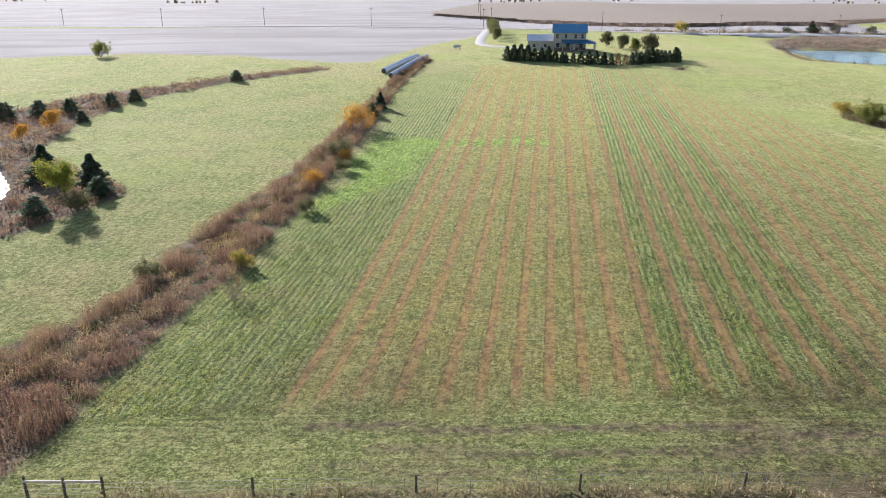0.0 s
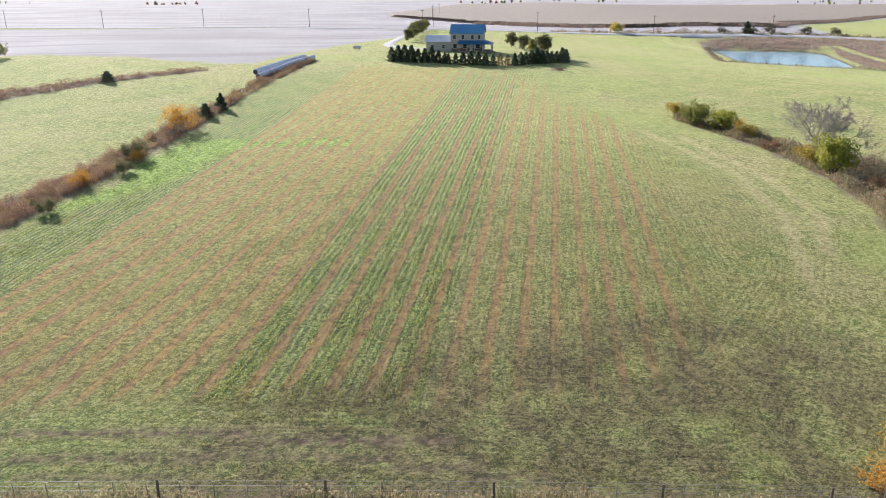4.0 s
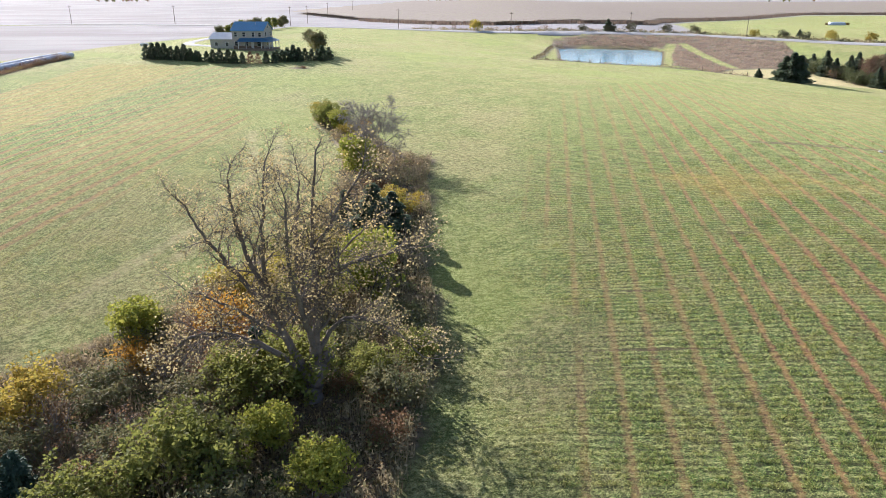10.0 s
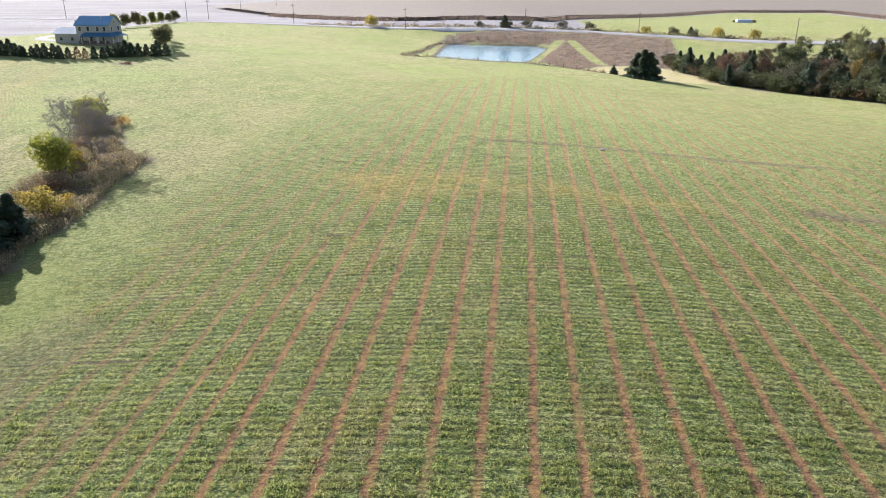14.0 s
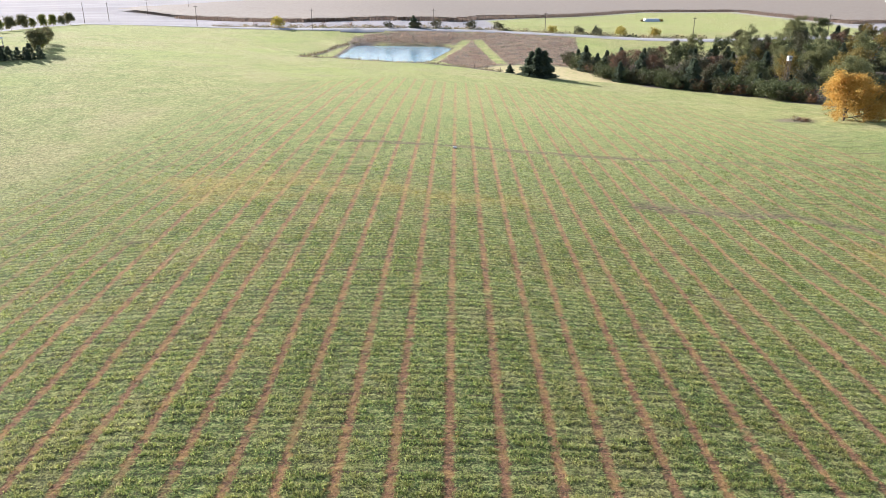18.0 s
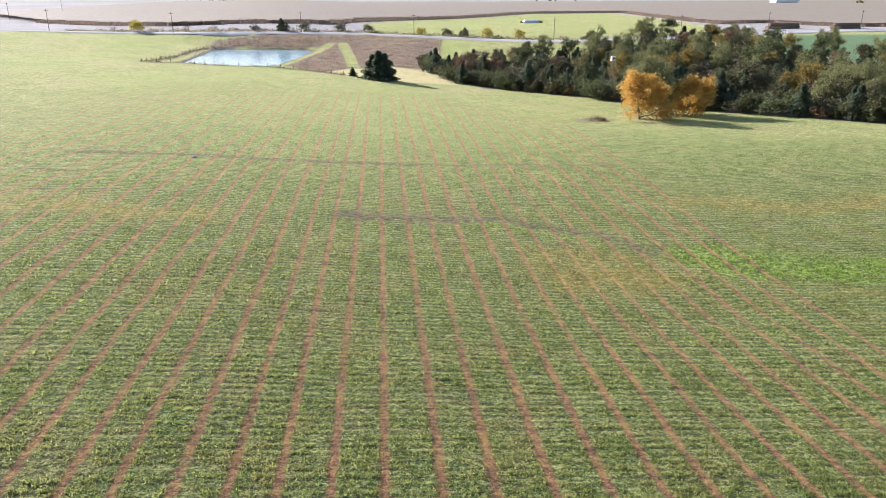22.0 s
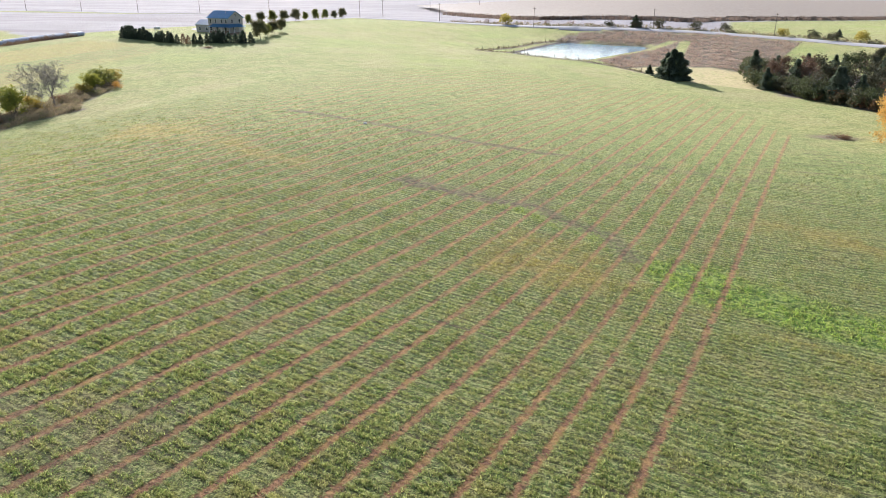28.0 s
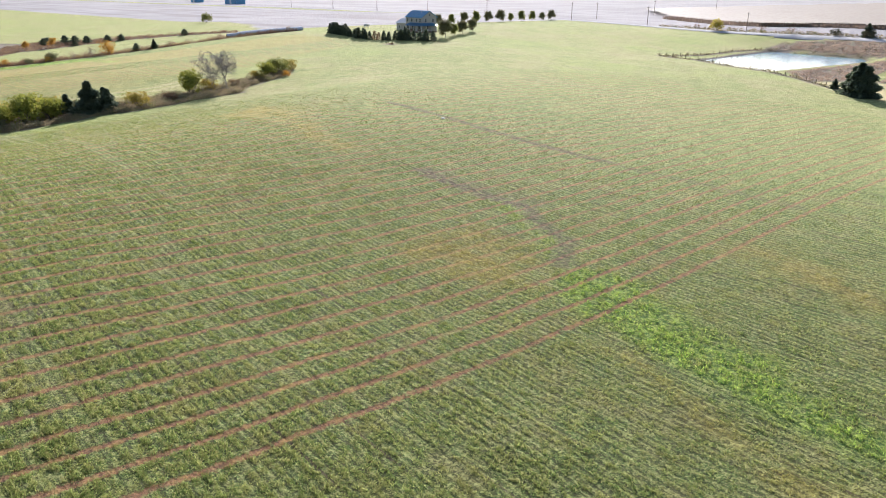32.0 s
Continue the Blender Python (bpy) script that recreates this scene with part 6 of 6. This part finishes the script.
def poles():
    spots = [(-300, 469), (-237, 466), (-172, 457), (-107, 447), (-42, 437), (24, 442), (30, 465), (89, 417), (150, 403), (214, 403), (272, 391), (333, 346), (395, 335), (455, 350), (520, 358), (28, 560), (32, 680)]
    e0 = None
    for x, y in spots:
        if e0 is None:
            e0 = tagged(axis_at("utility_pole", x, y), "wooden utility pole beside the road", "utility pole", "roadside poles")
            bm = bmesh.new()
            bmesh.ops.create_cone(bm, cap_ends=True, segments=8, radius1=0.17, radius2=0.11, depth=11.0, matrix=pose(0, 0, 5.3))
            part("pole", bm, POLE, e0)
            part("crossarm", boxed(-1.1, -0.06, 9.9, 1.1, 0.06, 10.05), POLE, e0)
            for s in (-0.95, 0.0, 0.95):
                part("insulator", boxed(s - 0.05, -0.05, 10.05, s + 0.05, 0.05, 10.25, bevel=0.015), STEEL, e0)
        else:
            copy_thing(e0, pose(x, y, gz(x, y), 0, 0, random.uniform(-12, 12)))


poles()


def shed(x, y, w, d, h, wall, roofm, label, turn=0.0):
    e = tagged(axis_at("shed", x, y, gz(x, y), turn), label, "shed")
    part("wall", gable_walls(-w / 2, w / 2, -d / 2, d / 2, -0.3, h, h + d * 0.18), wall, e)
    part("roof", prism(-w / 2, w / 2, -d / 2, d / 2, h, h + d * 0.18, 0.3), roofm, e)
    part("door", boxed(-1.6, -d / 2 - 0.06, 0, 1.6, -d / 2 - 0.03, h * 0.8), STEEL, e)


shed(993, 1043, 40, 16, 6, STEEL, STEEL, "far white metal farm shed")
shed(1060, 1130, 18, 12, 6, STEEL, STEEL, "far white metal farm shed")
shed(-451, 510, 22, 12, 6, ROOF, ROOF, "far blue-roofed barn in the stubble")
shed(-550, 524, 12, 10, 5, ROOF, ROOF, "far small blue-roofed shed")


def hay_stack(x, y, L, turn):
    e = tagged(axis_at("bale_stack", x, y, gz(x, y), turn), "dark stack of round bales beside the road", "hay bales")
    n = int(L / 1.6)
    bm = bmesh.new()
    bmesh.ops.create_cone(bm, cap_ends=True, segments=14, radius1=0.85, radius2=0.85, depth=1.5, matrix=pose(0, 0, 0, 0, 90, 0))
    data = bpy.data.meshes.new("bale")
    bm.to_mesh(data)
    bm.free()
    data.materials.append(STONE)
    for r in range(2):
        for i in range(n):
            piece("bale", data, e, pose(-L / 2 + i * 1.6, r * 1.75, 0.85))
        for i in range(n - 1):
            piece("bale", data, e, pose(-L / 2 + i * 1.6 + 0.8, r * 1.75 - 0.1, 2.3)) if r == 0 else None


hay_stack(492, 384, 22, 0)
hay_stack(528, 376, 20, 0)


# ---- small things ----
def brush_pile(x, y, s, turn, label):
    e = plant("brush_pile", B_TWIG, x, y, label, "brush pile", "", s, turn, 0.2, "", 0.35)
    plant("shrub", B_RUST, x + 0.8 * s, y - 0.5, "low rust-brown weeds beside a brush pile", "shrub", "", s * 0.7, squash=0.5)


brush_pile(71.2, 221.5, 0.95, 20, "pile of cut grey brush on the grass")
brush_pile(270.5, 159.5, 1.3, 70, "pile of dead brush below the maples")


def pond_fence():
    f = tagged(axis_at("fence", 0, 0, 0), "old dark fence posts along the pond bank", "fence")
    bm = bmesh.new()
    bmesh.ops.create_cone(bm, cap_ends=True, segments=7, radius1=0.12, radius2=0.10, depth=1.7, matrix=pose(0, 0, 0.65))
    data = bpy.data.meshes.new("post")
    bm.to_mesh(data)
    bm.free()
    data.materials.append(POST)
    line = [(222, 263), (210, 275), (196, 285), (180, 293), (165, 303), (150, 299), (158, 330), (168, 372), (178, 383), (215, 376), (232, 384)]
    for (ax, ay), (bx, by) in zip(line, line[1:]):
        n = max(int(math.hypot(bx - ax, by - ay) / 4.5), 1)
        pts = []
        for i in range(n + 1):
            x, y = ax + (bx - ax) * i / n, ay + (by - ay) * i / n
            z = gz(x, y)
            pts.append(Vector((x, y, z + 1.15)))
            if i < n:
                piece("post", data, f, pose(x, y, z, random.uniform(-4, 4), random.uniform(-4, 4)))
        piece("wire", mesh_of("wire", *tubes([(pts, [0.012] * len(pts))], 3), [WIRE]), f)


pond_fence()


def tank(x, y, turn):
    e = tagged(axis_at("propane_tank", x, y, None, turn), "white propane tank on short legs near the driveway", "tank")
    bm = bmesh.new()
    bmesh.ops.create_uvsphere(bm, u_segments=20, v_segments=12, radius=0.55, matrix=pose(0, 0, 0.95, 0, 90, 0))
    for v in bm.verts:
        v.co.x += 1.0 if v.co.x > 0.01 else -1.0 if v.co.x < -0.01 else 0.0
    part("vessel", bm, TRIM, e)
    bm = bmesh.new()
    bmesh.ops.create_cone(bm, cap_ends=True, segments=12, radius1=0.16, radius2=0.14, depth=0.2, matrix=pose(0, 0, 1.55))
    part("valve_dome", bm, TRIM, e)
    for s in (-0.9, 0.9):
        part("leg", boxed(s - 0.12, -0.4, -0.05, s + 0.12, 0.4, 0.5), STEEL, e)


tank(5.0, 272.5, 20)


def blind(x, y, z):
    e = tagged(axis_at("hunting_blind", x, y), "small white box blind on posts among the trees", "hunting blind")
    h = z - gz(x, y)
    for a in (-0.45, 0.45):
        for b in (-0.45, 0.45):
            part("leg", boxed(a - 0.06, b - 0.06, -0.1, a + 0.06, b + 0.06, h), POST, e)
    part("cabin", boxed(-0.55, -0.55, h, 0.55, 0.55, h + 1.3, bevel=0.03), TRIM, e)
    part("window", boxed(-0.35, -0.59, h + 0.7, 0.35, -0.555, h + 1.0), GLASS, e)
    part("roof", boxed(-0.65, -0.65, h + 1.3, 0.65, 0.65, h + 1.38), STEEL, e)


blind(300.0, 212.8, 7.6)


def covered_pile(x, y, turn):
    """Round bales under a pale blue sheet."""
    e = tagged(axis_at("covered_bales", x, y, None, turn), "low stack of bales under a pale blue tarp in the meadow", "hay bales")
    bm = bmesh.new()
    n = 16
    prev = None
    for i in range(n + 1):
        u = -6 + 12 * i / n
        hh = 1.9 + 0.25 * math.sin(i * 1.7) if 0 < i < n else 0.3
        ring = [bm.verts.new((u, w, zz * hh)) for w, zz in ((-2.0, 0.0), (-1.7, 0.6), (-0.8, 0.95), (0, 1.0), (0.8, 0.95), (1.7, 0.6), (2.0, 0.0))]
        if prev:
            for a in range(6):
                bm.faces.new((prev[a], ring[a], ring[a + 1], prev[a + 1]))
        prev = ring
    part("tarp", bm, WRAP, e)
    for s in (-7.0, 6.9, 8.4):
        b2 = bmesh.new()
        bmesh.ops.create_cone(b2, cap_ends=True, segments=14, radius1=0.8, radius2=0.8, depth=1.4, matrix=pose(s, 0.3, 0.75, 0, 90, 20))
        part("bale", b2, REED, e, "bare straw bale")


covered_pile(378, 505, 8)


def stone(x, y, s):
    bm = bmesh.new()
    bmesh.ops.create_icosphere(bm, subdivisions=2, radius=s)
    for v in bm.verts:
        v.co *= 1 + 0.25 * noise.noise(v.co * 2.5 / s)
        v.co.z *= 0.55
    me = bpy.data.meshes.new("field_stone")
    bm.to_mesh(me)
    bm.free()
    me.materials.append(TRIM)
    o = new("field_stone", me)
    o.location = (x, y, gz(x, y) + s * 0.25)
    tagged(o, "pale stone lying in the drilled field", "stone")


stone(185.1, 118.2, 0.35)

# ---- far tree lines ----
rng = random.Random(21)
FAR = [tree_meshes(80 + i, 9, dict(SMALL_PLAN, levels=2, kids=(7, 5, 3)), 260, 1.2, BARK, l, 1.1, 3) for i, l in enumerate((LEAF_GREEN, LEAF_DULL, LEAF_RUST))]
for i in range(80):
    cx, y, w = ((-900, 1500, 60), (-420, 1250, 25), (100, 1330, 40), (700, 1300, 30), (900, 1500, 90), (1100, 1000, 30), (-700, 1150, 12), (300, 1600, 110))[rng.choice((0, 0, 1, 2, 2, 3, 4, 4, 5, 6, 7, 7))]
    plant("far_tree", rng.choice(FAR), cx + rng.gauss(0, w), y + rng.uniform(-20, 20), "distant tree on the far field edge", "tree", "far trees", rng.uniform(0.3, 0.7))
